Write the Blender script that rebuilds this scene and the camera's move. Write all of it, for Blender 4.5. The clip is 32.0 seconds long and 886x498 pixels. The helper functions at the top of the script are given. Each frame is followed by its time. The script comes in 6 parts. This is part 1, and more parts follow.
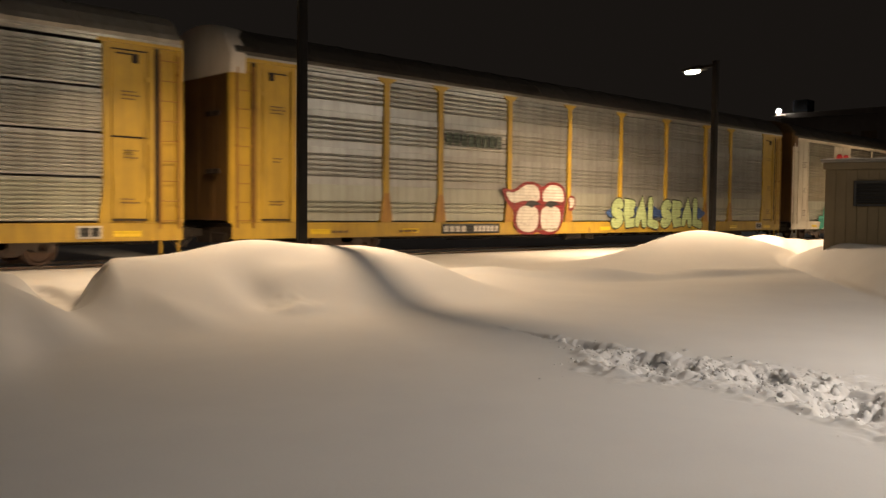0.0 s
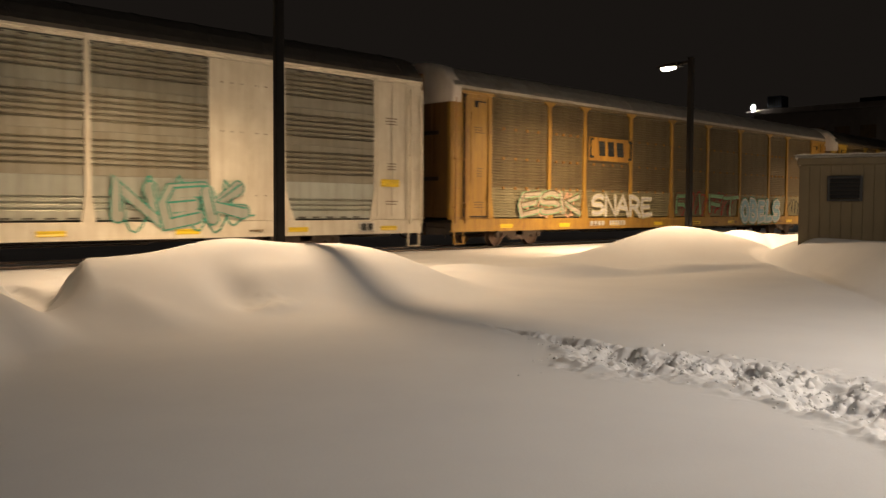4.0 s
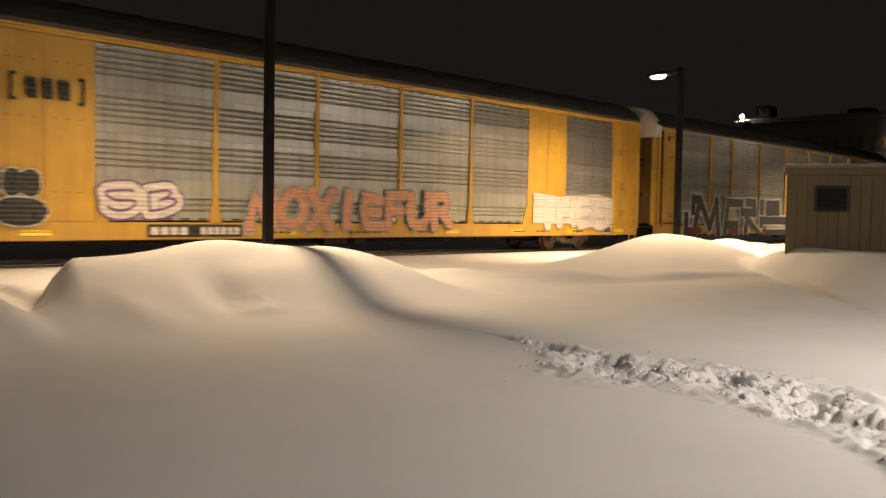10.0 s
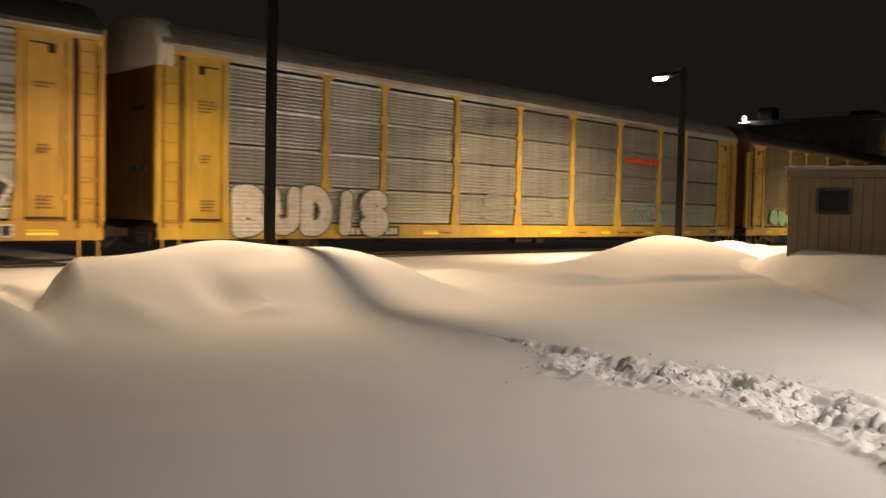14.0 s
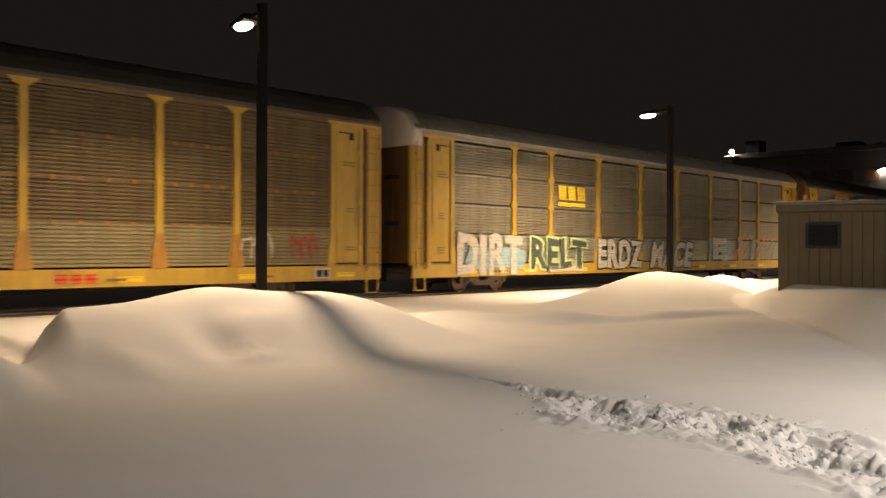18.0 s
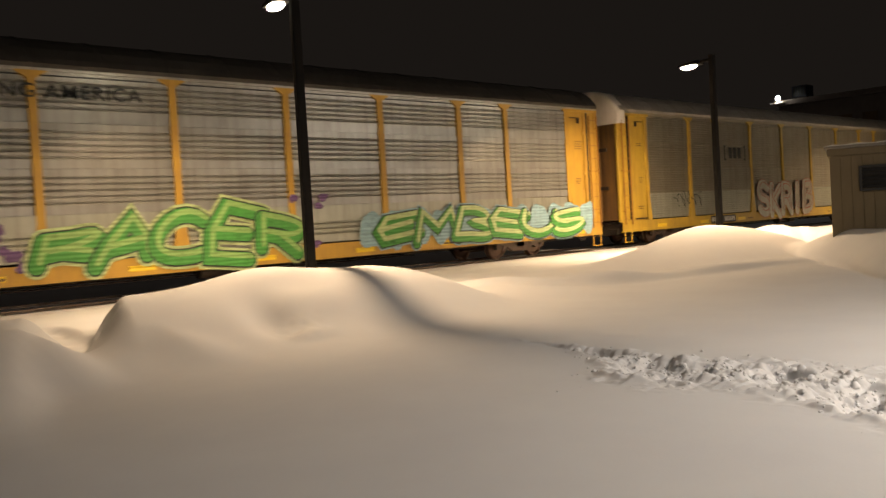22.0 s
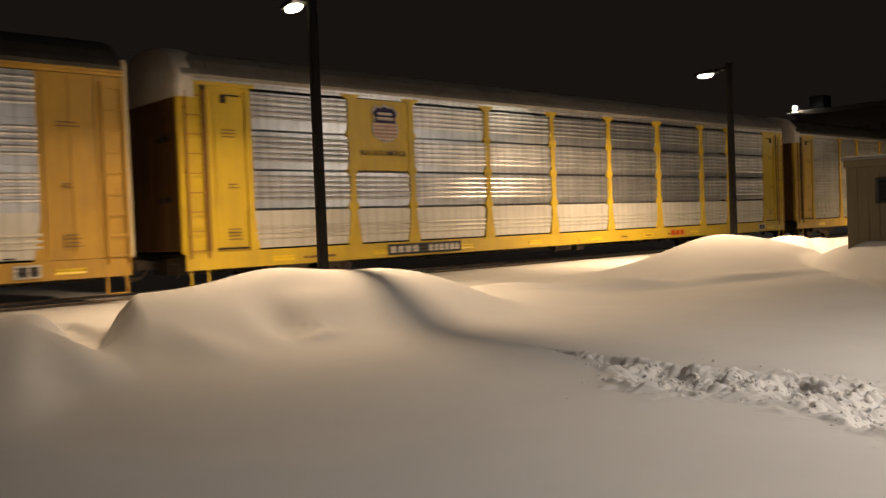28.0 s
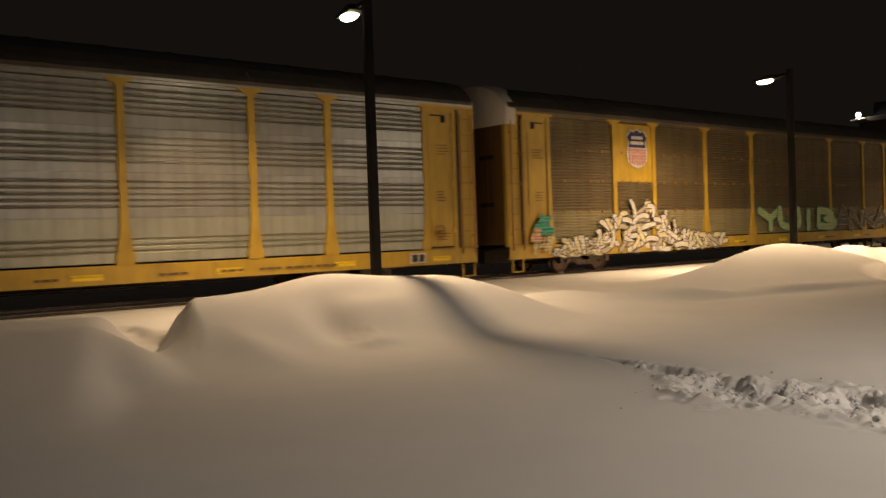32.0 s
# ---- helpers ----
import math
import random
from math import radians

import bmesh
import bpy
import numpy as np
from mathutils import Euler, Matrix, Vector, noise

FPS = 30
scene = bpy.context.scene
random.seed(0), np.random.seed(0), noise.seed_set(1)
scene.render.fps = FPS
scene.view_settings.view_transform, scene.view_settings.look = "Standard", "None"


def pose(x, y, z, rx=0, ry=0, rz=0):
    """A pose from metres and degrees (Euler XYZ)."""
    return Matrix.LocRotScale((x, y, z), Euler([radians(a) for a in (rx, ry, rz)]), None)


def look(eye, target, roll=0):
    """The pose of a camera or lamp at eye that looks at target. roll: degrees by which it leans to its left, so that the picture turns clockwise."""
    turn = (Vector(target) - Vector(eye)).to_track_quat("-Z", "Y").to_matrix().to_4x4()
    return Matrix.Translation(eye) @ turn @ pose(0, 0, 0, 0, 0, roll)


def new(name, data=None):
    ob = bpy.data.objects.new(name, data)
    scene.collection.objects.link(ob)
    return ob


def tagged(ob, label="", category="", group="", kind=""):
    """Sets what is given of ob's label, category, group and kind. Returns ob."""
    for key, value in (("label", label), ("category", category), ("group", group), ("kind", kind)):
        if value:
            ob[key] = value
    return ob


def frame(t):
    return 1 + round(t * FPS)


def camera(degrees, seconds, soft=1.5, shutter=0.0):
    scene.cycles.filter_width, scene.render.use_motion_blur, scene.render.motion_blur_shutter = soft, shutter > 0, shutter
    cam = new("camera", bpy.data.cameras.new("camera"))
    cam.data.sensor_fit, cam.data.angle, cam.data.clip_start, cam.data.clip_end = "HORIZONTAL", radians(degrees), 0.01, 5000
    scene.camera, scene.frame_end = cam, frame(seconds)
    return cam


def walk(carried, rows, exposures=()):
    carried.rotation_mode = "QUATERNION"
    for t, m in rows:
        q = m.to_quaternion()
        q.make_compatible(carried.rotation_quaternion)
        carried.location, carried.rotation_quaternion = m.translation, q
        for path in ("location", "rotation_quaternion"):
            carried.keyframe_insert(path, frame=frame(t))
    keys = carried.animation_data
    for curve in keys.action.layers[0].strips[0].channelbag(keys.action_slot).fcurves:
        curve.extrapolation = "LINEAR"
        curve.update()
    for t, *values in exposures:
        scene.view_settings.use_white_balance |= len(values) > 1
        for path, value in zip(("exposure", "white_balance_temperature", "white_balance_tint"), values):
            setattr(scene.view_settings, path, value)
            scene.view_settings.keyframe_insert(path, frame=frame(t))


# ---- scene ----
# World: x runs along the track, y across it (the track lies at y = 19), z = 0 at the rail head.
cam = camera(54.0, 32.0, shutter=0.25)
PATH = [
    (0, pose(0, 0, 1.187, 87.49, -0.56, -43.87)), (0.5, pose(0, 0, 1.189, 87.61, -0.27, -44.09)),
    (1, pose(0, 0, 1.184, 87.73, -0.10, -44.21)), (1.5, pose(0, 0, 1.189, 87.84, -0.01, -44.29)),
    (2, pose(0, 0, 1.189, 87.86, 0.05, -44.40)), (2.5, pose(0, 0, 1.189, 87.72, -0.04, -44.58)),
    (3, pose(0, 0, 1.193, 87.64, -0.06, -45.10)), (3.5, pose(0, 0, 1.192, 87.49, -0.15, -45.21)),
    (4, pose(0, 0, 1.192, 87.30, -0.24, -45.31)), (4.5, pose(0, 0, 1.191, 87.21, -0.38, -45.17)),
    (6.5, pose(0, 0, 1.189, 87.68, -0.54, -45.26)), (7, pose(0, 0, 1.191, 87.78, -0.64, -45.25)),
    (7.5, pose(0, 0, 1.195, 87.77, -0.70, -45.35)), (8, pose(0, 0, 1.191, 87.75, -0.68, -45.51)),
    (8.5, pose(0, 0, 1.191, 87.68, -0.76, -45.62)), (9, pose(0, 0, 1.195, 87.63, -0.83, -45.70)),
    (9.5, pose(0, 0, 1.186, 87.65, -0.96, -45.87)), (10, pose(0, 0, 1.191, 87.61, -1.04, -46.02)),
    (10.5, pose(0, 0, 1.187, 87.59, -1.09, -46.12)), (11, pose(0, 0, 1.191, 87.74, -1.14, -46.30)),
    (11.5, pose(0, 0, 1.196, 87.85, -1.21, -46.33)), (12, pose(0, 0, 1.191, 87.88, -1.19, -46.30)),
    (12.5, pose(0, 0, 1.190, 87.71, -1.23, -46.33)), (13, pose(0, 0, 1.190, 87.57, -1.26, -46.27)),
    (13.5, pose(0, 0, 1.200, 87.54, -1.26, -45.96)), (14, pose(0, 0, 1.197, 87.66, -1.24, -45.91)),
    (14.5, pose(0, 0, 1.196, 87.67, -1.26, -45.96)), (16.5, pose(0, 0, 1.192, 87.82, -1.44, -45.88)),
    (17, pose(0, 0, 1.228, 88.19, -0.78, -45.94)), (17.5, pose(0, 0, 1.261, 89.25, -0.43, -46.07)),
    (18, pose(0, 0, 1.282, 90.10, -0.21, -46.45)), (18.5, pose(0, 0, 1.278, 87.19, 1.93, -46.82)),
    (19, pose(0, 0, 1.269, 87.65, 2.51, -46.42)), (19.5, pose(0, 0, 1.271, 88.07, 2.92, -45.80)),
    (20, pose(0, 0, 1.268, 88.09, 3.20, -45.37)), (20.5, pose(0, 0, 1.271, 88.30, 3.04, -45.14)),
    (21, pose(0, 0, 1.273, 88.58, 3.03, -44.82)), (21.5, pose(0, 0, 1.278, 88.63, 3.25, -44.06)),
    (22, pose(0, 0, 1.270, 88.13, 3.37, -43.47)), (22.5, pose(0, 0, 1.268, 88.02, 3.10, -43.03)),
    (23, pose(0, 0, 1.264, 88.06, 2.94, -43.06)), (23.5, pose(0, 0, 1.268, 88.06, 2.83, -43.36)),
    (24, pose(0, 0, 1.265, 88.10, 2.64, -43.45)), (24.5, pose(0, 0, 1.271, 88.18, 2.50, -43.44)),
    (25, pose(0, 0, 1.271, 88.34, 2.46, -43.39)), (25.5, pose(0, 0, 1.268, 88.37, 2.47, -43.31)),
    (27.5, pose(0, 0, 1.269, 88.19, 2.25, -42.80)), (28, pose(0, 0, 1.274, 88.42, 2.26, -42.61)),
    (28.5, pose(0, 0, 1.270, 88.65, 2.19, -42.37)), (29, pose(0, 0, 1.270, 88.77, 2.23, -41.85)),
    (29.5, pose(0, 0, 1.274, 88.86, 2.24, -41.31)), (30, pose(0, 0, 1.270, 88.95, 2.17, -40.63)),
    (30.5, pose(0, 0, 1.264, 88.96, 2.09, -40.35)), (31, pose(0, 0, 1.269, 89.00, 2.04, -40.10)),
    (31.5, pose(0, 0, 1.271, 89.04, 1.99, -39.52)), (32, pose(0, 0, 1.267, 89.04, 1.95, -39.13)),
]
walk(cam, PATH, exposures=[(0, 0.0, 6500, 10), (5, 0.06, 6500, 10), (10, 0.16, 6500, 10), (22, 0.16, 6500, 10), (25, 0.10, 6500, 10), (28, -0.12, 6600, 10), (30, -0.3, 6800, 10), (32, -0.41, 7000, 10)])

# ---- night sky ----
world = bpy.data.worlds.new("night")
scene.world = world
world.use_nodes = True
wn = world.node_tree
wbg = wn.nodes["Background"]
wbg.inputs["Color"].default_value = (1.0, 0.80, 0.66, 1)
wbg.inputs["Strength"].default_value = 0.0088

LAMP_POWER = 470.0
LAMP_SPREAD, WIDE_SPREAD = radians(140), radians(151)
YARD_POWER, YARD_COLOUR = 820.0, (1.0, 0.86, 0.72)
LAMP_COLOUR = (1.0, 0.685, 0.40)

# ---- materials ----
def material(name):
    m = bpy.data.materials.new(name)
    m.use_nodes = True
    return m, m.node_tree, m.node_tree.nodes["Principled BSDF"]


def node(tree, kind, **values):
    n = tree.nodes.new(kind)
    for key, value in values.items():
        n.inputs[key.replace("_", " ")].default_value = value
    return n


def mix_colour(tree, fac, a, b):
    n = tree.nodes.new("ShaderNodeMix")
    n.data_type = "RGBA"
    for socket, value in ((n.inputs[0], fac), (n.inputs[6], a), (n.inputs[7], b)):
        if isinstance(value, (tuple, float, int)):
            socket.default_value = value if not isinstance(value, tuple) else (*value[:3], 1)
        else:
            tree.links.new(value, socket)
    return n.outputs[2]


def ramp(tree, source, lo, hi):
    n = tree.nodes.new("ShaderNodeMapRange")
    n.inputs[1].default_value, n.inputs[2].default_value = lo, hi
    tree.links.new(source, n.inputs[0])
    return n.outputs[0]


def noise_at(tree, scale, detail=4.0, stretch=(1, 1, 1), rough=0.6):
    tc = tree.nodes.new("ShaderNodeTexCoord")
    mp = tree.nodes.new("ShaderNodeMapping")
    mp.inputs["Scale"].default_value = stretch
    tree.links.new(tc.outputs["Object"], mp.inputs[0])
    n = node(tree, "ShaderNodeTexNoise", Scale=scale, Detail=detail, Roughness=rough)
    tree.links.new(mp.outputs[0], n.inputs["Vector"])
    return n.outputs[0]


def bump(tree, bsdf, height, strength, distance=0.01):
    n = node(tree, "ShaderNodeBump", Strength=strength, Distance=distance)
    tree.links.new(height, n.inputs["Height"])
    tree.links.new(n.outputs[0], bsdf.inputs["Normal"])


def painted(name, colour, dirt, amount=0.6, rough=0.45, rust=0.0, metallic=0.0, vary=0.0, lines=0.0):
    """Paint or sheet metal with fine grain, blotches, and streaks that run down."""
    m, t, b = material(name)
    blotch = ramp(t, noise_at(t, 1.3, 5), 0.38, 0.72)
    streak = ramp(t, noise_at(t, 2.2, 5, (3.5, 3.5, 0.25)), 0.42, 0.75)
    fine = noise_at(t, 28, 3)
    c = mix_colour(t, blotch, colour, tuple(x * 0.55 + y * 0.45 for x, y in zip(colour, dirt)))
    mul = t.nodes.new("ShaderNodeMath")
    mul.operation = "MULTIPLY"
    mul.inputs[1].default_value = amount
    t.links.new(streak, mul.inputs[0])
    c = mix_colour(t, mul.outputs[0], c, dirt)
    if rust:
        spots = ramp(t, noise_at(t, 5.5, 6, (1, 1, 0.45)), 0.72 - 0.2 * rust, 0.80)
        c = mix_colour(t, spots, c, (0.16, 0.06, 0.025))
    if lines:
        # grime that has run down from the rivet rows, in thin upright lines
        tc, wave = t.nodes.new("ShaderNodeTexCoord"), node(t, "ShaderNodeTexWave", Scale=1.1, Distortion=1.6, Detail=2.0)
        wave.bands_direction = "X"
        t.links.new(tc.outputs["Object"], wave.inputs["Vector"])
        thin = t.nodes.new("ShaderNodeMath")
        thin.operation = "MULTIPLY"
        t.links.new(ramp(t, wave.outputs[1], 0.80, 1.7), thin.inputs[0])
        t.links.new(ramp(t, noise_at(t, 1.7, 4, (1, 1, 0.7)), 0.75, 0.75 - lines), thin.inputs[1])
        c = mix_colour(t, thin.outputs[0], c, tuple(0.45 * x for x in dirt))
    if vary:
        own = t.nodes.new("ShaderNodeObjectInfo")
        c = mix_colour(t, ramp(t, own.outputs["Random"], 0.0, 1.0 / vary), c, dirt)
    t.links.new(c, b.inputs["Base Color"])
    b.inputs["Metallic"].default_value = metallic
    n = t.nodes.new("ShaderNodeMapRange")
    n.inputs[3].default_value, n.inputs[4].default_value = rough - 0.12, rough + 0.15
    t.links.new(fine, n.inputs[0])
    t.links.new(n.outputs[0], b.inputs["Roughness"])
    bump(t, b, noise_at(t, 9, 4), 0.04 if lines else 0.12)
    return m


def glow(name, colour, strength):
    m, t, b = material(name)
    b.inputs["Base Color"].default_value = (0.8, 0.8, 0.8, 1)
    b.inputs["Emission Color"].default_value = (*colour, 1)
    b.inputs["Emission Strength"].default_value = strength
    return m


def snow_material():
    m, t, b = material("snow")
    c = mix_colour(t, ramp(t, noise_at(t, 0.6, 5), 0.3, 0.7), (0.80, 0.80, 0.82), (0.86, 0.86, 0.87))
    t.links.new(c, b.inputs["Base Color"])
    b.inputs["Roughness"].default_value = 0.75
    b.inputs["Specular IOR Level"].default_value = 0.25
    b.inputs["Subsurface Weight"].default_value = 0.6
    b.inputs["Subsurface Radius"].default_value = (1.0, 0.95, 0.9)
    b.inputs["Subsurface Scale"].default_value = 0.05
    bump(t, b, noise_at(t, 45, 5), 0.25, 0.006)
    return m


SNOW = snow_material()
YELLOW = painted("yellow_paint", (0.50, 0.325, 0.030), (0.22, 0.14, 0.03), 0.42, 0.42, 0.4)
BRIGHT_YELLOW = painted("clean_yellow_paint", (0.60, 0.425, 0.022), (0.34, 0.22, 0.04), 0.3, 0.35, 0.15)
ORANGE_YELLOW = painted("faded_orange_yellow_paint", (0.51, 0.305, 0.032), (0.26, 0.14, 0.035), 0.35, 0.45, 0.4)
DIRTY_YELLOW = painted("grimy_rusted_yellow_paint", (0.38, 0.215, 0.026), (0.17, 0.085, 0.022), 0.6, 0.5, 0.75)
CREAM = painted("white_paint", (0.71, 0.66, 0.54), (0.40, 0.32, 0.21), 0.45, 0.45, 0.25)
GALVANISED = painted("galvanised_steel", (0.47, 0.47, 0.45), (0.25, 0.24, 0.205), 0.7, 0.34, 0.0, 0.62, 0.45, 0.35)
CLEAN_GALVANISED = painted("clean_galvanised_steel", (0.72, 0.73, 0.75), (0.30, 0.30, 0.31), 0.6, 0.30, 0.0, 0.85, 0.4, 0.15)
DULL_GALVANISED = painted("weathered_galvanised_steel", (0.35, 0.33, 0.26), (0.19, 0.16, 0.11), 0.7, 0.45, 0.1, 0.5, 0.45, 0.4)
RUSTY_SCREEN = painted("dirt_brown_steel", (0.205, 0.162, 0.085), (0.10, 0.066, 0.032), 0.7, 0.55, 0.35, 0.3, 0.5, 0.5)
DARK_ROOF = painted("sooty_roof_steel", (0.068, 0.062, 0.056), (0.035, 0.031, 0.028), 0.5, 0.7, 0.0, 0.0)
GREY_ROOF = painted("grey_roof_steel", (0.30, 0.28, 0.25), (0.16, 0.14, 0.12), 0.5, 0.6, 0.0, 0.15)
BROWN_END = painted("grimy_end_paint", (0.16, 0.085, 0.022), (0.05, 0.03, 0.02), 0.7, 0.6, 0.4)
BLACK_STEEL = painted("black_underframe_steel", (0.035, 0.03, 0.028), (0.06, 0.045, 0.03), 0.5, 0.6, 0.2)
TRUCK_STEEL = painted("grimy_truck_steel", (0.12, 0.085, 0.062), (0.06, 0.045, 0.035), 0.5, 0.65, 0.4)
WHEEL_STEEL = painted("wheel_steel", (0.16, 0.10, 0.07), (0.07, 0.05, 0.04), 0.5, 0.5, 0.2, 0.6)
POST_FOOT = painted("rust_stained_yellow_paint", (0.44, 0.235, 0.032), (0.20, 0.085, 0.02), 0.8, 0.5, 0.75)
LADDER_PAINT = painted("rusty_yellow_paint", (0.36, 0.18, 0.025), (0.14, 0.07, 0.03), 0.7, 0.55, 0.7)
OLD_CREAM = painted("grimy_cream_paint", (0.52, 0.45, 0.29), (0.26, 0.19, 0.10), 0.55, 0.5, 0.3)
STENCIL_INK = painted("faded_stencil_ink", (0.10, 0.065, 0.03), (0.2, 0.12, 0.04), 0.6, 0.6)
WHITE_HOOD = painted("white_fibreglass", (0.66, 0.62, 0.57), (0.42, 0.36, 0.30), 0.4, 0.5)
POLE_PAINT = painted("dark_bronze_pole_paint", (0.010, 0.0095, 0.009), (0.018, 0.016, 0.015), 0.3, 0.7)
SHED_PAINT = painted("tan_board_siding", (0.20, 0.155, 0.085), (0.13, 0.10, 0.055), 0.35, 0.7)
LOUVRE_BLACK = painted("black_louvre", (0.02, 0.02, 0.02), (0.04, 0.035, 0.03), 0.3, 0.5)
BRICK_DARK = painted("dark_masonry", (0.20, 0.155, 0.12), (0.13, 0.10, 0.075), 0.5, 0.85)
TANK_BLUE = painted("dark_blue_steel", (0.03, 0.04, 0.065), (0.02, 0.025, 0.04), 0.4, 0.6)
RAIL_STEEL = painted("rail_steel", (0.25, 0.20, 0.16), (0.12, 0.08, 0.05), 0.4, 0.35, 0.2, 0.8)
DUSTED = painted("dust_coated_steel", (0.44, 0.45, 0.385), (0.28, 0.27, 0.21), 0.6, 0.34, 0.0, 0.45, 0.3, 0.3)
DUSTED_BROWN = painted("dust_coated_brown_steel", (0.30, 0.26, 0.145), (0.17, 0.14, 0.075), 0.6, 0.65, 0.1, 0.1, 0.3)
# paler steel for the lowest row of sheets on the clean cars
PALE_LOW_STEEL = painted("pale_low_steel", (0.66, 0.65, 0.60), (0.48, 0.46, 0.40), 0.5, 0.42, 0.0, 0.35, 0.2, 0.15)
for dull in (POLE_PAINT, DARK_ROOF, BLACK_STEEL):
    dull.node_tree.nodes["Principled BSDF"].inputs["Specular IOR Level"].default_value = 0.12
LAMP_GLOW = glow("lit_lamp_lens", (1.0, 0.86, 0.62), 90.0)
COLD_GLOW = glow("lit_floodlight", (1.0, 0.97, 0.92), 60.0)
BLUE_GLOW = glow("bluish_lamp_lens", (0.7, 0.85, 1.0), 25.0)


def spray(name, colour, rough=0.55):
    """Sprayed paint, uneven and worn, over ribbed sheet."""
    m = painted(name, colour, tuple(0.55 * c + 0.03 for c in colour), 0.45, rough)
    t, b = m.node_tree, m.node_tree.nodes["Principled BSDF"]
    worn = node(t, "ShaderNodeMapRange", From_Min=0.33, From_Max=0.47, To_Min=0.65, To_Max=1.0)
    t.links.new(noise_at(t, 5.0, 7, (1, 1, 1.6), 0.7), worn.inputs[0])
    t.links.new(worn.outputs[0], b.inputs["Alpha"])
    tc, wave = t.nodes.new("ShaderNodeTexCoord"), node(t, "ShaderNodeTexWave", Scale=3.4, Distortion=0.15)
    wave.bands_direction = "Z"
    t.links.new(tc.outputs["Object"], wave.inputs["Vector"])
    bump(t, b, wave.outputs[1], 0.55, 0.03)
    b.inputs["Specular IOR Level"].default_value = 0.25
    return m


BLACK = spray("black_spray_paint", (0.022, 0.026, 0.026))
WHITE = spray("white_spray_paint", (0.60, 0.57, 0.52))
TEAL = spray("teal_spray_paint", (0.03, 0.30, 0.22))
GREEN = spray("green_spray_paint", (0.075, 0.31, 0.06))
LIGHT_GREEN = spray("light_green_spray_paint", (0.27, 0.47, 0.15))
DEEP_SALMON = spray("deep_salmon_spray_paint", (0.42, 0.17, 0.10))
LIME = spray("lime_spray_paint", (0.50, 0.62, 0.30))
PALE_GREEN = spray("pale_green_spray_paint", (0.22, 0.42, 0.22))
SALMON = spray("salmon_spray_paint", (0.60, 0.33, 0.21))
BLUE = spray("blue_spray_paint", (0.05, 0.10, 0.26))
SKY_BLUE = spray("sky_blue_spray_paint", (0.30, 0.48, 0.55))
RED = spray("red_paint", (0.50, 0.025, 0.03))
DEEP_RED = spray("dark_red_spray_paint", (0.20, 0.02, 0.02))
PURPLE = spray("purple_spray_paint", (0.16, 0.09, 0.22))
BUFF = spray("buff_spray_paint", (0.62, 0.55, 0.33))
GREY_GREEN = spray("grey_green_spray_paint", (0.06, 0.085, 0.07))
SLATE = spray("slate_spray_paint", (0.028, 0.036, 0.034))
ORANGE_RED = spray("orange_red_paint", (0.60, 0.07, 0.02))
TAPE = spray("yellow_reflective_tape", (0.85, 0.60, 0.03), 0.3)
NAVY = spray("navy_paint", (0.02, 0.02, 0.09))
FADED = spray("faded_cream_spray_paint", (0.44, 0.37, 0.27))
BRICK_RED = spray("brick_red_spray_paint", (0.42, 0.10, 0.07))
PINK = spray("faded_pink_paint", (0.66, 0.34, 0.26))

# ---- mesh helpers ----
def box(bm, x0, x1, y0, y1, z0, z1, bevel=0.0):
    v = [bm.verts.new((x, y, z)) for x in (x0, x1) for y in (y0, y1) for z in (z0, z1)]
    faces = [bm.faces.new([v[i] for i in f]) for f in
             ((0, 1, 3, 2), (4, 6, 7, 5), (0, 4, 5, 1), (2, 3, 7, 6), (0, 2, 6, 4), (1, 5, 7, 3))]
    if bevel:
        edges = list({e for f in faces for e in f.edges})
        bmesh.ops.bevel(bm, geom=edges, offset=bevel, segments=1, affect="EDGES")


def tube(bm, a, b, r, sides=8, r2=None):
    a, b = Vector(a), Vector(b)
    way = (b - a).normalized()
    side = way.cross(Vector((0, 0, 1)) if abs(way.z) < 0.9 else Vector((1, 0, 0))).normalized()
    up = way.cross(side)
    rings = []
    for c, rad in ((a, r), (b, r if r2 is None else r2)):
        rings.append([bm.verts.new(c + side * (rad * math.cos(k * math.tau / sides)) + up * (rad * math.sin(k * math.tau / sides)))
                      for k in range(sides)])
    for k in range(sides):
        bm.faces.new((rings[0][k], rings[0][k - 1], rings[1][k - 1], rings[1][k]))
    bm.faces.new(rings[0])
    bm.faces.new(rings[1][::-1])


def lathe(bm, profile, axis="Y", sides=20):
    """profile: (along, radius) pairs turned about an axis through the origin."""
    rings = []
    for a, r in profile:
        ring = []
        for k in range(sides):
            c, s = r * math.cos(k * math.tau / sides), r * math.sin(k * math.tau / sides)
            ring.append(bm.verts.new((c, a, s) if axis == "Y" else (c, s, a)))
        rings.append(ring)
    for p, q in zip(rings, rings[1:]):
        for k in range(sides):
            bm.faces.new((p[k - 1], p[k], q[k], q[k - 1]))
    bm.faces.new(rings[0])
    bm.faces.new(rings[-1][::-1])


def extrude_profile(bm, profile, x0, x1, closed=True):
    """A (y, z) outline carried along x."""
    a = [bm.verts.new((x0, y, z)) for y, z in profile]
    b = [bm.verts.new((x1, y, z)) for y, z in profile]
    n = len(profile)
    for k in range(n if closed else n - 1):
        j = (k + 1) % n
        bm.faces.new((a[k], a[j], b[j], b[k]))
    if closed:
        bm.faces.new(a[::-1])
        bm.faces.new(b)


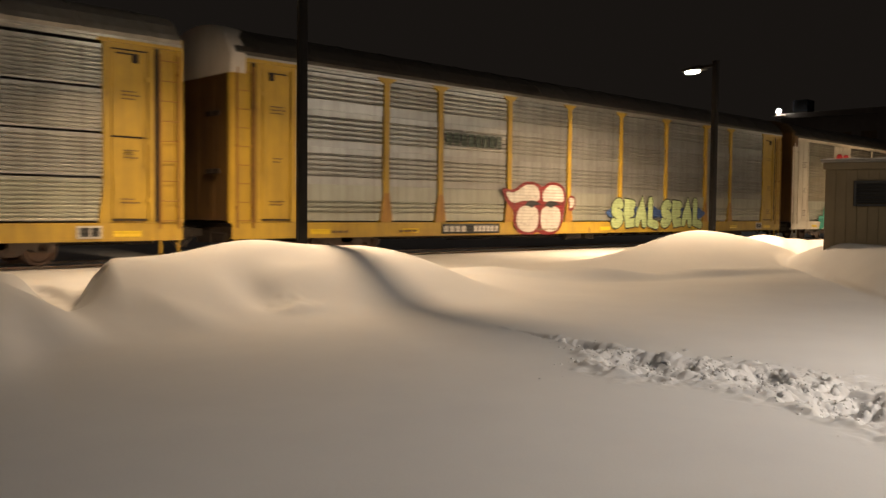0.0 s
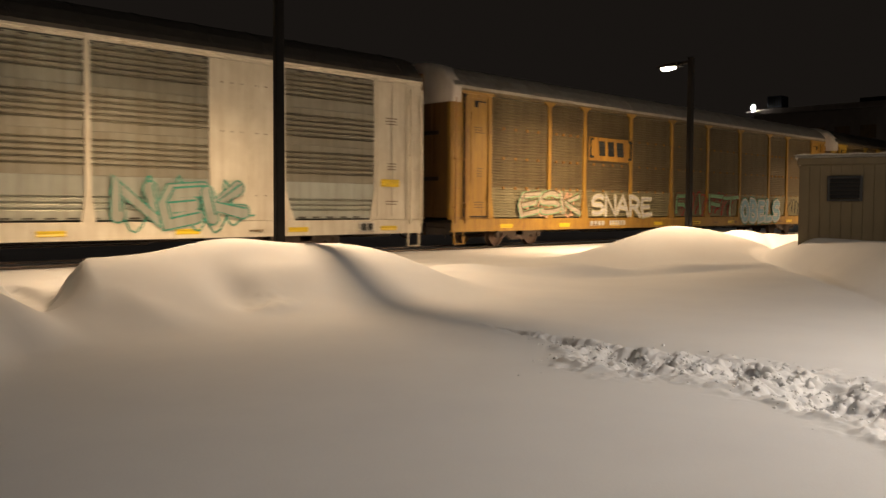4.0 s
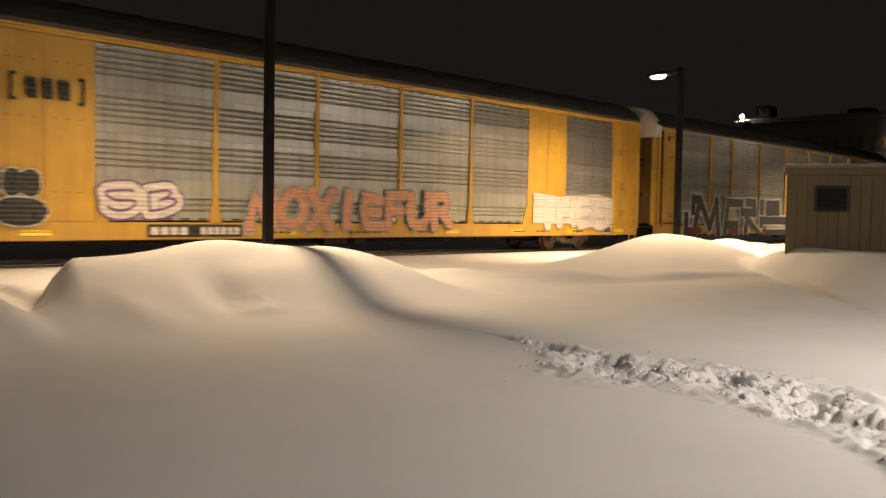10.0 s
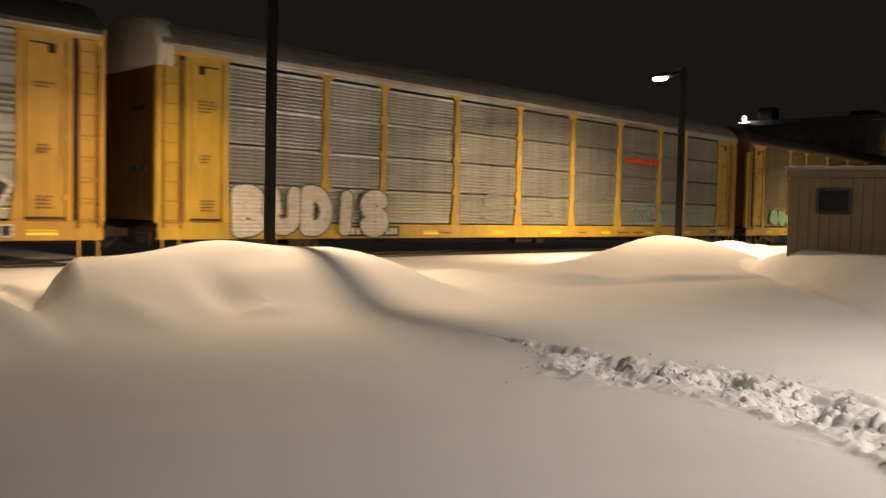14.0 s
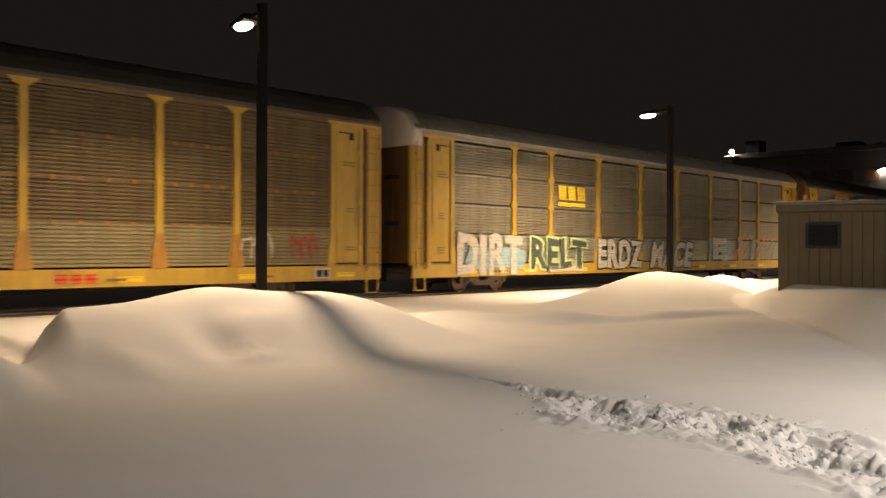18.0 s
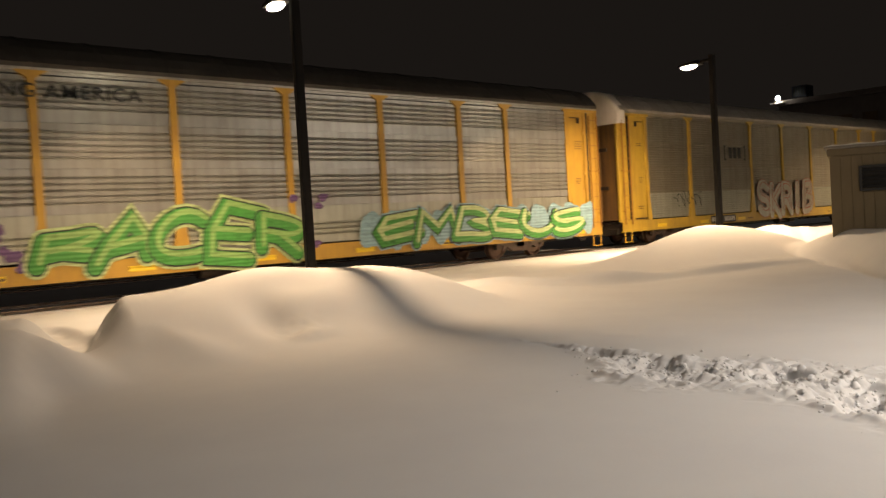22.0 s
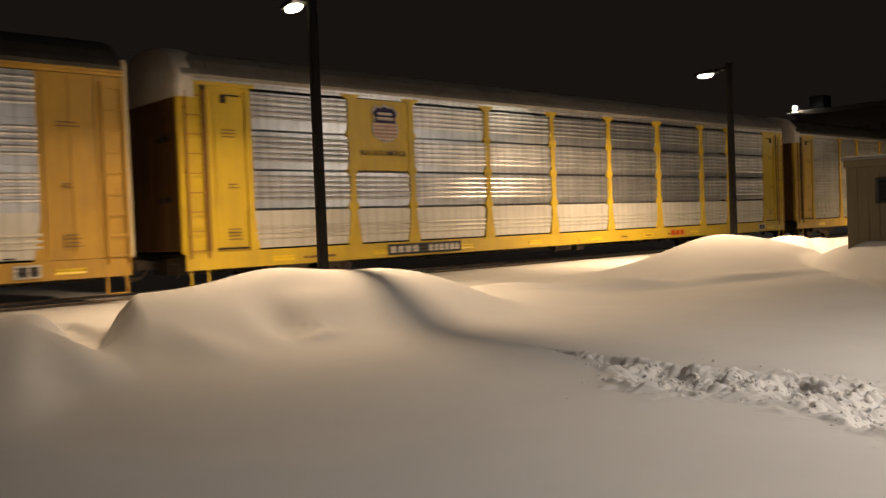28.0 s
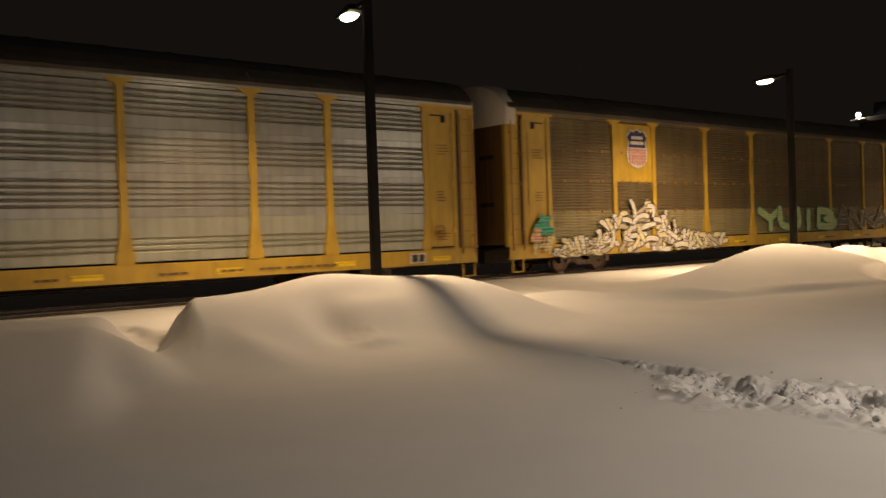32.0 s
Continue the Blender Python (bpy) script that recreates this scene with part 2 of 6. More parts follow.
def slab(bm, outline, y0, y1):
    """An (x, z) outline carried from y0 to y1."""
    a = [bm.verts.new((x, y0, z)) for x, z in outline]
    b = [bm.verts.new((x, y1, z)) for x, z in outline]
    n = len(outline)
    for k in range(n):
        j = (k + 1) % n
        bm.faces.new((a[k], a[j], b[j], b[k]))
    bm.faces.new(a[::-1])
    bm.faces.new(b)


def mesh_of(name, bm, smooth=False):
    bmesh.ops.recalc_face_normals(bm, faces=bm.faces[:])
    me = bpy.data.meshes.new(name)
    bm.to_mesh(me)
    bm.free()
    if smooth:
        me.polygons.foreach_set("use_smooth", [True] * len(me.polygons))
    me.materials.append(BLACK_STEEL)
    return me


def place(name, me, mat, parent=None, at=(0, 0, 0), label="", scale=None):
    ob = new(name, me)
    ob.material_slots[0].link = "OBJECT"
    ob.material_slots[0].material = mat
    ob.parent = parent
    ob.location = at
    if scale:
        ob.scale = scale
    if label:
        tagged(ob, label)
    return ob


def part(name, bm, mat, parent, label="", at=(0, 0, 0), smooth=False):
    return place(name, mesh_of(name, bm, smooth), mat, parent, at, label)


MESHES = {}


def shared(key, build, smooth=False):
    if key not in MESHES:
        bm = bmesh.new()
        build(bm)
        MESHES[key] = mesh_of(key if isinstance(key, str) else key[0], bm, smooth)
    return MESHES[key]


# ---- snow ground ----
def step(a, b, x):
    t = np.clip((x - a) / (b - a), 0, 1)
    return t * t * (3 - 2 * t)


def near_line(x, y, line):
    """Distance to a bent line, and how far along it (0 to 1)."""
    best = np.full(x.shape, 1e9)
    along = np.zeros(x.shape)
    for k, ((ax, ay), (bx, by)) in enumerate(zip(line, line[1:])):
        dx, dy = bx - ax, by - ay
        t = np.clip(((x - ax) * dx + (y - ay) * dy) / (dx * dx + dy * dy), 0, 1)
        d = np.hypot(x - ax - t * dx, y - ay - t * dy)
        along = np.where(d < best, (k + t) / (len(line) - 1), along)
        best = np.minimum(best, d)
    return best, along


def ripple(x, y, scale, seed):
    r = np.random.RandomState(seed)
    out = np.zeros(x.shape)
    for _ in range(9):
        a, p, f = r.uniform(0, math.tau), r.uniform(0, math.tau), scale * r.uniform(0.5, 2.0)
        out += np.sin(f * (x * math.cos(a) + y * math.sin(a)) + p) / (f / scale)
    return out / 6


FRESH_TRAIL = ((7.50, 6.85), (7.38, 6.15), (7.30, 5.72), (7.18, 5.22), (6.95, 4.68), (6.72, 4.28), (6.76, 4.02), (6.95, 3.60), (6.92, 3.38), (6.86, 3.08), (6.72, 2.78), (6.58, 2.50), (6.42, 2.24), (6.0, 1.6), (5.5, 0.9))
TRAIL_AT = (0.0, 0.07, 0.14, 0.21, 0.28, 0.36, 0.50, 0.64, 0.78, 1.0)
TRAIL_WIDE = (0.04, 0.08, 0.16, 0.24, 0.40, 0.62, 0.64, 0.64, 0.56, 0.50)
GAP_TRAIL = ((4.7, 14.2), (4.5, 12.8), (4.4, 11.8), (4.35, 11.2))
FLAT = -0.17


def lumpy(x, y, scale, seed):
    """Smooth random lumps, about -1 to 1, of one over scale metres."""
    table = np.random.RandomState(seed).uniform(-1, 1, (64, 64))
    u, v = x * scale, y * scale
    i, j = np.floor(u).astype(int), np.floor(v).astype(int)
    fu, fv = u - i, v - j
    fu, fv = fu * fu * (3 - 2 * fu), fv * fv * (3 - 2 * fv)
    i0, i1, j0, j1 = i % 64, (i + 1) % 64, j % 64, (j + 1) % 64
    top = table[i0, j0] * (1 - fu) + table[i1, j0] * fu
    low = table[i0, j1] * (1 - fu) + table[i1, j1] * fu
    return top * (1 - fv) + low * fv


def snow_height(x, y):
    cut = x - 0.46 * np.clip(y - 11, -4, 4) + 0.03 * lumpy(x, y, 2.3, 21)
    ease = np.clip((11.0 - y) / 1.5, 0, 1)
    edge = step(4.04 - 0.10 * ease, 4.68 + 0.25 * ease, cut)
    bank = edge * (0.61 + 0.10 * step(6.0, 8.5, x) + 0.19 * np.exp(-((x - 6.9) / 0.95) ** 2))
    bank = bank * (1 - 0.79 * step(8.95, 11.1, x)) * (1 - 0.70 * step(12.2, 13.4, x)) * (1 - step(14.5, 16.5, x))
    mid = 11.45 + 0.12 * np.sin(x * 0.45)
    front = np.exp(-(np.abs(np.minimum(y - mid, 0)) / (1.95 - 0.45 * step(9.5, 11.5, x))) ** 3.2)
    back = np.exp(-(np.maximum(y - mid, 0) / (1.05 - 0.35 * step(9.5, 11.5, x))) ** 2)
    z = FLAT + 0.11 * step(9.5, 13.5, y)
    z = z + bank * front * back
    far = 0.85 * step(14.6, 20.4, x) * (1 - 0.52 * step(20.6, 23.4, x)) * (1 - 0.75 * step(26, 36, x))
    far += 0.26 * np.exp(-((x - 24.6) / 1.1) ** 2)
    crest = 11.75 + 0.15 * np.sin(x * 0.6)
    front = np.exp(-(np.abs(np.minimum(y - crest, 0)) / (1.3 + 1.6 * step(15.0, 19.0, x))) ** 2.4)
    z = z + far * front * np.exp(-(np.maximum(y - crest, 0) / 1.05) ** 2)
    # a low ploughed step that runs slantwise from one bank to the next
    q = (y - 11.5 + 0.66 * (x - 12.3)) * 0.83 + 0.05 * np.sin(x * 1.7)
    shelf = (0.12 + 0.10 * np.exp(-((x - 14.4) / 0.62) ** 2) + 0.14 * step(15.2, 16.4, x)) * step(-0.55, 0.05, q) * (1 - 0.95 * step(0.25, 1.1, q)) * step(10.6, 11.8, x) * (1 - step(19.5, 21.5, x))
    z = z + shelf * (1 - 0.5 * step(15, 19, x))
    left = 0.57 * (1 - step(3.42, 4.02, x - 0.40 * np.clip(y - 11, -4, 3))) * (0.92 + 0.08 * np.sin(x * 0.7))
    z = z + left * np.exp(-(np.abs(np.minimum(y - 10.8, 0)) / 2.5) ** 2.0 - (np.maximum(y - 10.8, 0) / 1.2) ** 2)
    # a smooth apron that closes the gap between the banks on the near side
    rim = -0.03 + 0.29 * (1 - step(3.15, 3.80, x)) + 0.14 * step(4.0, 4.7, x)
    wide = step(0.6, 2.8, x) * (1 - step(4.6, 6.2, x)) * step(7.2, 9.9, y) * (1 - step(9.95, 10.45, y))
    apron = FLAT - 0.25 + (rim - FLAT + 0.25) * wide
    z = 0.5 * (z + apron + np.sqrt((z - apron) ** 2 + 0.02 * wide))
    # a drift that steps up to the shed, behind a groove that the wind has cut
    over = (x - 14.4) * 0.512 - (y - 5.0) * 0.859 + 0.85 * np.exp(-((x - 19.4) / 1.7) ** 2) + 0.06 * np.sin(x * 1.3)
    reach = step(11.5, 15.8, x) * step(-3, 1, y) * (1 - step(9.5, 12.5, y)) * (1 - 0.16 * step(18, 20.5, x)) * (1 - 0.45 * step(21, 25, x))
    lift = np.where(over < 0, 0.12 * np.exp(-(over / 3.0) ** 2), 0.12 + 0.62 * step(-0.25, 1.1, over))
    z = z + reach * np.maximum(lift - np.maximum(z - FLAT, 0) * 0.75, 0)
    z = z - 0.07 * np.exp(-((over + 0.1) / 0.20) ** 2) * step(13.0, 16.0, x) * step(1, 3, y) * (1 - step(11.0, 12.0, y))
    # a scooped hollow in the bank's front, with a crusted lower lip
    z = z - 0.15 * np.exp(-((x - 6.05) / 0.34) ** 2 - ((y - 9.85 - 0.6 * (x - 6.05)) / 0.55) ** 2)
    z = z + 0.05 * np.exp(-((x - 6.25) / 0.30) ** 2 - ((y - 9.10) / 0.16) ** 2)
    z = z - 0.09 * np.exp(-((x - 6.9) / 0.7) ** 2 - ((y - 10.4) / 0.35) ** 2)
    z = z + 0.012 * lumpy(x, y, 9.0, 22) * np.exp(-((x - 6.25) / 0.35) ** 2 - ((y - 9.35) / 0.35) ** 2)
    soft = step(2.0, 6.0, np.hypot(x - 3, y - 1)) * (1 - step(14, 16, y))
    z = z + 0.018 * ripple(x, y, 0.9, 3) * soft
    # a footprint in the gap and a crumbled edge beside it
    d, a = near_line(x, y, GAP_TRAIL)
    z = z - 0.13 * np.exp(-(d / 0.27) ** 4) * (1 + 0.3 * lumpy(x, y, 3.0, 8))
    rough = np.exp(-((cut - 4.30) / 0.16) ** 2) * step(10.6, 11.2, y) * (1 - step(12.6, 13.6, y))
    z = z + (0.09 * np.abs(lumpy(x, y, 4.0, 10)) + 0.05 * np.abs(lumpy(x, y, 9.0, 23)) - 0.03) * rough
    # the trodden trail: kicked-out troughs between heaps of broken snow
    d, a = near_line(x, y, FRESH_TRAIL)
    wide = np.interp(a, TRAIL_AT, TRAIL_WIDE) * (1 + 0.30 * lumpy(x, y, 2.2, 12) + 0.16 * lumpy(x, y, 7.0, 13))
    inside = np.exp(-(d / wide) ** 4)
    dig = np.clip(0.30 + 1.1 * lumpy(x, y, 2.4, 5), 0, 1.2)
    heap = 0.075 * np.abs(lumpy(x, y, 4.3, 6)) + 0.055 * np.abs(lumpy(x, y, 8.5, 16)) + 0.045 * np.abs(lumpy(x, y, 15.0, 7)) + 0.025 * np.abs(lumpy(x, y, 26.0, 24)) - 0.05
    z = z + (0.85 * heap - 0.15 * dig * np.exp(-(d / (wide * 0.7)) ** 4)) * inside * step(-0.10, 0.15, a) * (0.65 + 0.35 * step(0.1, 0.45, a))
    z = z + 0.045 * np.exp(-((d - wide * 0.95) / 0.09) ** 2) * step(0.1, 0.35, a) * np.clip(0.3 + lumpy(x, y, 5.0, 15), 0, 1)
    return z


def spaced(stops):
    out = [stops[0][0]]
    for (a, s0), (b, s1) in zip(stops, stops[1:]):
        n = max(1, round((b - a) / (0.5 * (s0 + s1)))) if s0 < 30 else 6
        out.extend(a + (b - a) * k / n for k in range(1, n + 1))
    return np.array(out)


xs = spaced([(-1500, 300), (-60, 20), (-20, 1.2), (-4, 0.16), (3.6, 0.10), (4.0, 0.035), (5.0, 0.02), (8.3, 0.02), (9.3, 0.08), (26, 0.14), (30, 0.18), (60, 1.5), (1500, 300)])
ys = spaced([(-1500, 300), (-40, 15), (-6, 0.8), (0.5, 0.10), (0.8, 0.018), (7.0, 0.018), (7.3, 0.06), (13, 0.06), (15, 0.12), (22, 0.35), (60, 8), (1500, 300)])
gx, gy = np.meshgrid(xs, ys)
gz = snow_height(gx, gy)
gz = np.where(gy > 15.5, np.minimum(gz, -0.035 - 0.015 * step(16.3, 17.3, gy)), gz)
nx, ny = len(xs), len(ys)
verts = np.stack([gx.ravel(), gy.ravel(), gz.ravel()], 1)
ii, jj = np.meshgrid(np.arange(nx - 1), np.arange(ny - 1))
base = (jj * nx + ii).ravel()
quads = np.stack([base, base + 1, base + nx + 1, base + nx], 1)
me = bpy.data.meshes.new("ground")
me.from_pydata(verts.tolist(), [], quads.tolist())
me.polygons.foreach_set("use_smooth", [True] * len(me.polygons))
me.materials.append(SNOW)
tagged(new("ground", me), "deep smooth drifted snow with ploughed banks and a trodden trail", "snow", kind="structure")


# crumbled snow kicked up along the fresh trail
def snow_crumbs():
    r = np.random.RandomState(4)
    ico = bmesh.new()
    bmesh.ops.create_icosphere(ico, subdivisions=2, radius=1.0)
    ball = np.array([v.co[:] for v in ico.verts])
    idx = {v: k for k, v in enumerate(ico.verts)}
    faces = np.array([[idx[v] for v in f.verts] for f in ico.faces])
    ico.free()
    kinds = []
    for k in range(12):
        bulge = sum(a * np.sin(ball @ r.uniform(-f, f, 3) + r.uniform(0, 6.28)) for a, f in ((0.24, 3.2), (0.20, 4.0), (0.12, 7.0)))
        kinds.append(ball * (1 + bulge)[:, None] * r.uniform(0.75, 1.3, 3) * (1, 1, 0.8))
    line = np.array(FRESH_TRAIL)
    count, last = 1100, len(FRESH_TRAIL) - 1
    share = np.array((1, 2, 4, 7, 9, 9, 9, 9, 9, 9, 9, 8, 8, 8))
    seg = r.choice(last, count, p=share / share.sum())
    t = r.uniform(0, 1, count)
    wide = np.interp((seg + t) / last, TRAIL_AT, TRAIL_WIDE) * 0.52
    out = np.where(r.uniform(0, 1, count) < 0.14, 1.7, 1.0)
    spot = line[seg] + (line[seg + 1] - line[seg]) * t[:, None] + r.normal(0, 1, (count, 2)) * (wide * out)[:, None]
    rad = np.minimum(0.034, 0.007 + r.exponential(0.006, count)) * np.where(seg < 2, 0.5, 1.0) * np.where(out > 1, 0.5, 1.0)
    level = snow_height(spot[:, 0], spot[:, 1])
    vs, fs = [], []
    for k in range(count):
        turn, s = r.uniform(0, 6.28), kinds[k % 12] * rad[k]
        c, n = math.cos(turn), math.sin(turn)
        vs.append(np.stack([s[:, 0] * c - s[:, 1] * n + spot[k, 0], s[:, 0] * n + s[:, 1] * c + spot[k, 1], s[:, 2] + level[k] + rad[k] * r.uniform(-0.7, 0.0)], 1))
        fs.append(faces + k * len(ball))
    m = bpy.data.meshes.new("snow_crumbs")
    m.from_pydata(np.concatenate(vs).tolist(), [], np.concatenate(fs).tolist())
    m.polygons.foreach_set("use_smooth", [True] * len(m.polygons))
    m.materials.append(SNOW)
    tagged(new("snow_crumbs", m), "broken lumps of snow along a trodden trail", "snow", kind="stuff")


snow_crumbs()
# ---- track ----
TRACK_Y = 17.45 + 1.5
def build_track():
    bm = bmesh.new()
    prof = [(-0.065, -0.16), (0.065, -0.16), (0.065, -0.145), (0.012, -0.13), (0.012, -0.04), (0.036, -0.03), (0.036, -0.003), (-0.036, -0.003), (-0.036, -0.03), (-0.012, -0.04), (-0.012, -0.13), (-0.065, -0.145)]
    track = tagged(new("railway_track"), "steel rails sunk in fresh snow", "track")
    track.location = (20, TRACK_Y, 0)
    extrude_profile(bm, prof, -260, 260)
    rail = mesh_of("rail", bm)
    place("rail", rail, RAIL_STEEL, track, (0, -0.7525, 0))
    place("rail", rail, RAIL_STEEL, track, (0, 0.7525, 0))


build_track()

# ---- street lamps ----
def lamp_post(x, y, z, turn=78, power=LAMP_POWER, colour=LAMP_COLOUR, spread=LAMP_SPREAD, size=(0.34, 0.17)):
    lamp = tagged(new("street_lamp"), "dark bronze square lamp post with one lit flat head", "street lamp", "lamp posts along the platform")
    lamp.matrix_basis = pose(x, y, z, 0, 0, turn)
    top = 5.46 - z
    bm = bmesh.new()
    v = []
    for zz, w in ((-0.4, 0.080), (top, 0.072)):
        v.append([bm.verts.new((sx * w, sy * w, zz)) for sx, sy in ((-1, -1), (1, -1), (1, 1), (-1, 1))])
    for k in range(4):
        bm.faces.new((v[0][k - 1], v[0][k], v[1][k], v[1][k - 1]))
    bm.faces.new(v[1])
    bm.faces.new(v[0][::-1])
    bmesh.ops.bevel(bm, geom=[e for e in bm.edges if abs(e.verts[0].co.z - e.verts[1].co.z) > 1], offset=0.015, segments=2, affect="EDGES")
    part("pole", bm, POLE_PAINT, lamp)
    bm = bmesh.new()
    box(bm, -0.088, 0.088, -0.088, 0.088, top, top + 0.03, 0.01)
    part("cap", bm, POLE_PAINT, lamp)
    bm = bmesh.new()
    box(bm, -0.16, 0.16, -0.16, 0.16, -0.4, -0.2, 0.02)
    part("base_cover", bm, POLE_PAINT, lamp)
    bm = bmesh.new()
    box(bm, 0.085, 0.47, -0.03, 0.03, top - 0.13, top - 0.05, 0.01)
    part("arm", bm, POLE_PAINT, lamp)
    bm = bmesh.new()
    slab(bm, [(0.42, top - 0.15), (0.54, top - 0.16), (1.10, top - 0.16), (1.15, top - 0.14), (1.10, top - 0.10), (0.62, top - 0.05), (0.42, top - 0.05)], -0.16, 0.16)
    head = part("lamp_head", bm, POLE_PAINT, lamp)
    bm = bmesh.new()
    bmesh.ops.create_icosphere(bm, subdivisions=3, radius=1.0, matrix=Matrix.LocRotScale((0.85, 0, top - 0.162), None, (0.27, 0.14, 0.075)))
    part("lens", bm, LAMP_GLOW, head, "glowing lamp lens", smooth=True)
    data = bpy.data.lights.new("lamp_light", "AREA")
    data.shape, data.size, data.size_y = "RECTANGLE", size[0], size[1]
    data.energy, data.color, data.spread = power, colour, spread
    light = new("lamp_light", data)
    light.parent = lamp
    light.location = (0.85, 0, top - 0.25)
    return lamp


for px, share, wide in ((8.64, 0.86, LAMP_SPREAD), (22.62, 1.7, WIDE_SPREAD), (44.8, 1.3, WIDE_SPREAD)):
    lamp_post(px, 12.5, -0.02, power=LAMP_POWER * share, spread=wide)
# cooler lamps of the car park, outside the view
lamp_post(9.0, -3.6, -0.17, 105, YARD_POWER, YARD_COLOUR, math.pi, (1.1, 0.7))


def flood_mast(x, y, high, aim, power):
    """A tall pole with one tilted floodlight that faces the tracks."""
    f = tagged(new("flood_mast"), "tall dark pole with one tilted floodlight over a car park", "floodlight")
    f.location = (x, y, FLAT)
    bm = bmesh.new()
    tube(bm, (0, 0, -0.3), (0, 0, high), 0.11, 10, 0.07)
    part("pole", bm, POLE_PAINT, f)
    turn = look((0, 0, high + 0.3), Vector(aim) - Vector((x, y, FLAT)))
    bm = bmesh.new()
    box(bm, -0.5, 0.5, -0.4, 0.4, 0.0, 0.25, 0.04)
    bm.transform(turn)
    h = part("lamp_head", bm, POLE_PAINT, f)
    bm = bmesh.new()
    box(bm, -0.42, 0.42, -0.32, 0.32, -0.03, -0.002)
    bm.transform(turn)
    part("lens", bm, LAMP_GLOW, h, "glowing lens")
    data = bpy.data.lights.new("flood_light", "AREA")
    data.shape, data.size, data.size_y = "RECTANGLE", 0.8, 0.6
    data.energy, data.color, data.spread = power, YARD_COLOUR, radians(80)
    light = new("flood_light", data)
    light.parent = f
    light.matrix_basis = turn @ pose(0, 0, -0.06)


flood_mast(39.0, -18.0, 8.0, (27.0, 17.0, 2.4), 170.0)

# ---- shed ----
def build_shed():
    shed = tagged(new("shed"), "tan board-sided utility shed with a flat snow-dusted roof", "shed")
    shed.matrix_basis = pose(18.87, 7.80, 0.0, 0, 0, -69)
    long, deep, high = 4.6, 3.0, 2.30
    bm = bmesh.new()
    box(bm, 0.02, long, 0.02, deep, -0.3, high - 0.02)
    part("wall", bm, SHED_PAINT, shed)
    bm = bmesh.new()
    box(bm, 0, 0.203, 0, 0.022, -0.3, high - 0.16, 0.005)
    board = mesh_of("siding_board", bm)
    for k in range(22):
        if 0.58 < k * 0.209 < 1.16:
            continue
        place("siding_board", board, SHED_PAINT, shed, (k * 0.209, 0, 0))
    for z0, z1 in ((-0.3, 1.36), (1.92, high - 0.16)):
        bm = bmesh.new()
        box(bm, 0, 0.203, 0, 0.022, z0, z1, 0.005)
        short = mesh_of("siding_board", bm)
        for k in range(3, 6):
            place("siding_board", short, SHED_PAINT, shed, (k * 0.209, 0, 0))
    bm = bmesh.new()
    box(bm, 0, 0.022, 0, 0.203, -0.3, high - 0.16, 0.005)
    side = mesh_of("siding_board", bm)
    for k in range(14):
        place("siding_board", side, SHED_PAINT, shed, (-0.004, 0.026 + k * 0.209, 0))
    bm = bmesh.new()
    box(bm, -0.05, long + 0.05, -0.045, deep + 0.05, high - 0.15, high, 0.012)
    part("fascia", bm, SHED_PAINT, shed)
    bm = bmesh.new()
    box(bm, -0.10, long + 0.10, -0.10, deep + 0.10, high + 0.003, high + 0.06, 0.015)
    part("roof", bm, GREY_ROOF, shed)
    vent = bmesh.new()
    for a in ((0.55, 0.61, 1.37, 1.91), (1.18, 1.24, 1.37, 1.91), (0.61, 1.18, 1.37, 1.42), (0.61, 1.18, 1.86, 1.91)):
        box(vent, a[0], a[1], -0.05, 0.02, a[2], a[3], 0.006)
    v = part("vent", vent, LOUVRE_BLACK, shed, "black louvred vent")
    bm = bmesh.new()
    extrude_profile(bm, [(-0.035, 0), (-0.027, -0.006), (0.012, 0.07), (0.004, 0.076)], 0.61, 1.18)
    slat = mesh_of("slat", bm)
    for k in range(5):
        place("slat", slat, LOUVRE_BLACK, v, (0, 0, 1.44 + k * 0.085))
    bm = bmesh.new()
    n = 30
    rows = []
    for j in range(8):
        row = []
        for k in range(n + 1):
            x, y = -0.11 + (long + 0.22) * k / n, -0.11 + (deep + 0.22) * j / 7
            edge = 0.0 if j in (0, 7) or k in (0, n) else 1.0
            row.append(bm.verts.new((x, y, high + 0.062 + edge * (0.05 + 0.012 * math.sin(k * 1.7 + j)))))
        rows.append(row)
    for j in range(7):
        for k in range(n):
            bm.faces.new((rows[j][k], rows[j][k + 1], rows[j + 1][k + 1], rows[j + 1][k]))
    cover = part("roof_snow", bm, SNOW, None, smooth=True)
    cover.matrix_basis = shed.matrix_basis.copy()
    tagged(cover, "thin blanket of snow lying on the shed roof", "snow", kind="stuff")


build_shed()
# ---- auto-carrier cars ----
SIDE = -1.5          # near side of a car in its own space
SILL, PANEL_0, PANEL_1, CHORD = 0.50, 0.92, 4.52, 4.66
HALF = 13.62
POSTS = (-9.1, -7.15, -4.3, -1.43, 1.43, 4.3, 7.15, 9.1)
EDGE = 11.9          # inner edge of the end frames


def roof_outline(lift=0.0):
    pts = [(-1.56, 4.66), (-1.58, 4.74), (-1.50, 4.86), (-1.30, 5.08), (-1.05, 5.26), (-0.6, 5.41), (0, 5.46)]
    pts = pts + [(-y, z) for y, z in pts[-2::-1]]
    return [(y, z + lift) for y, z in pts]


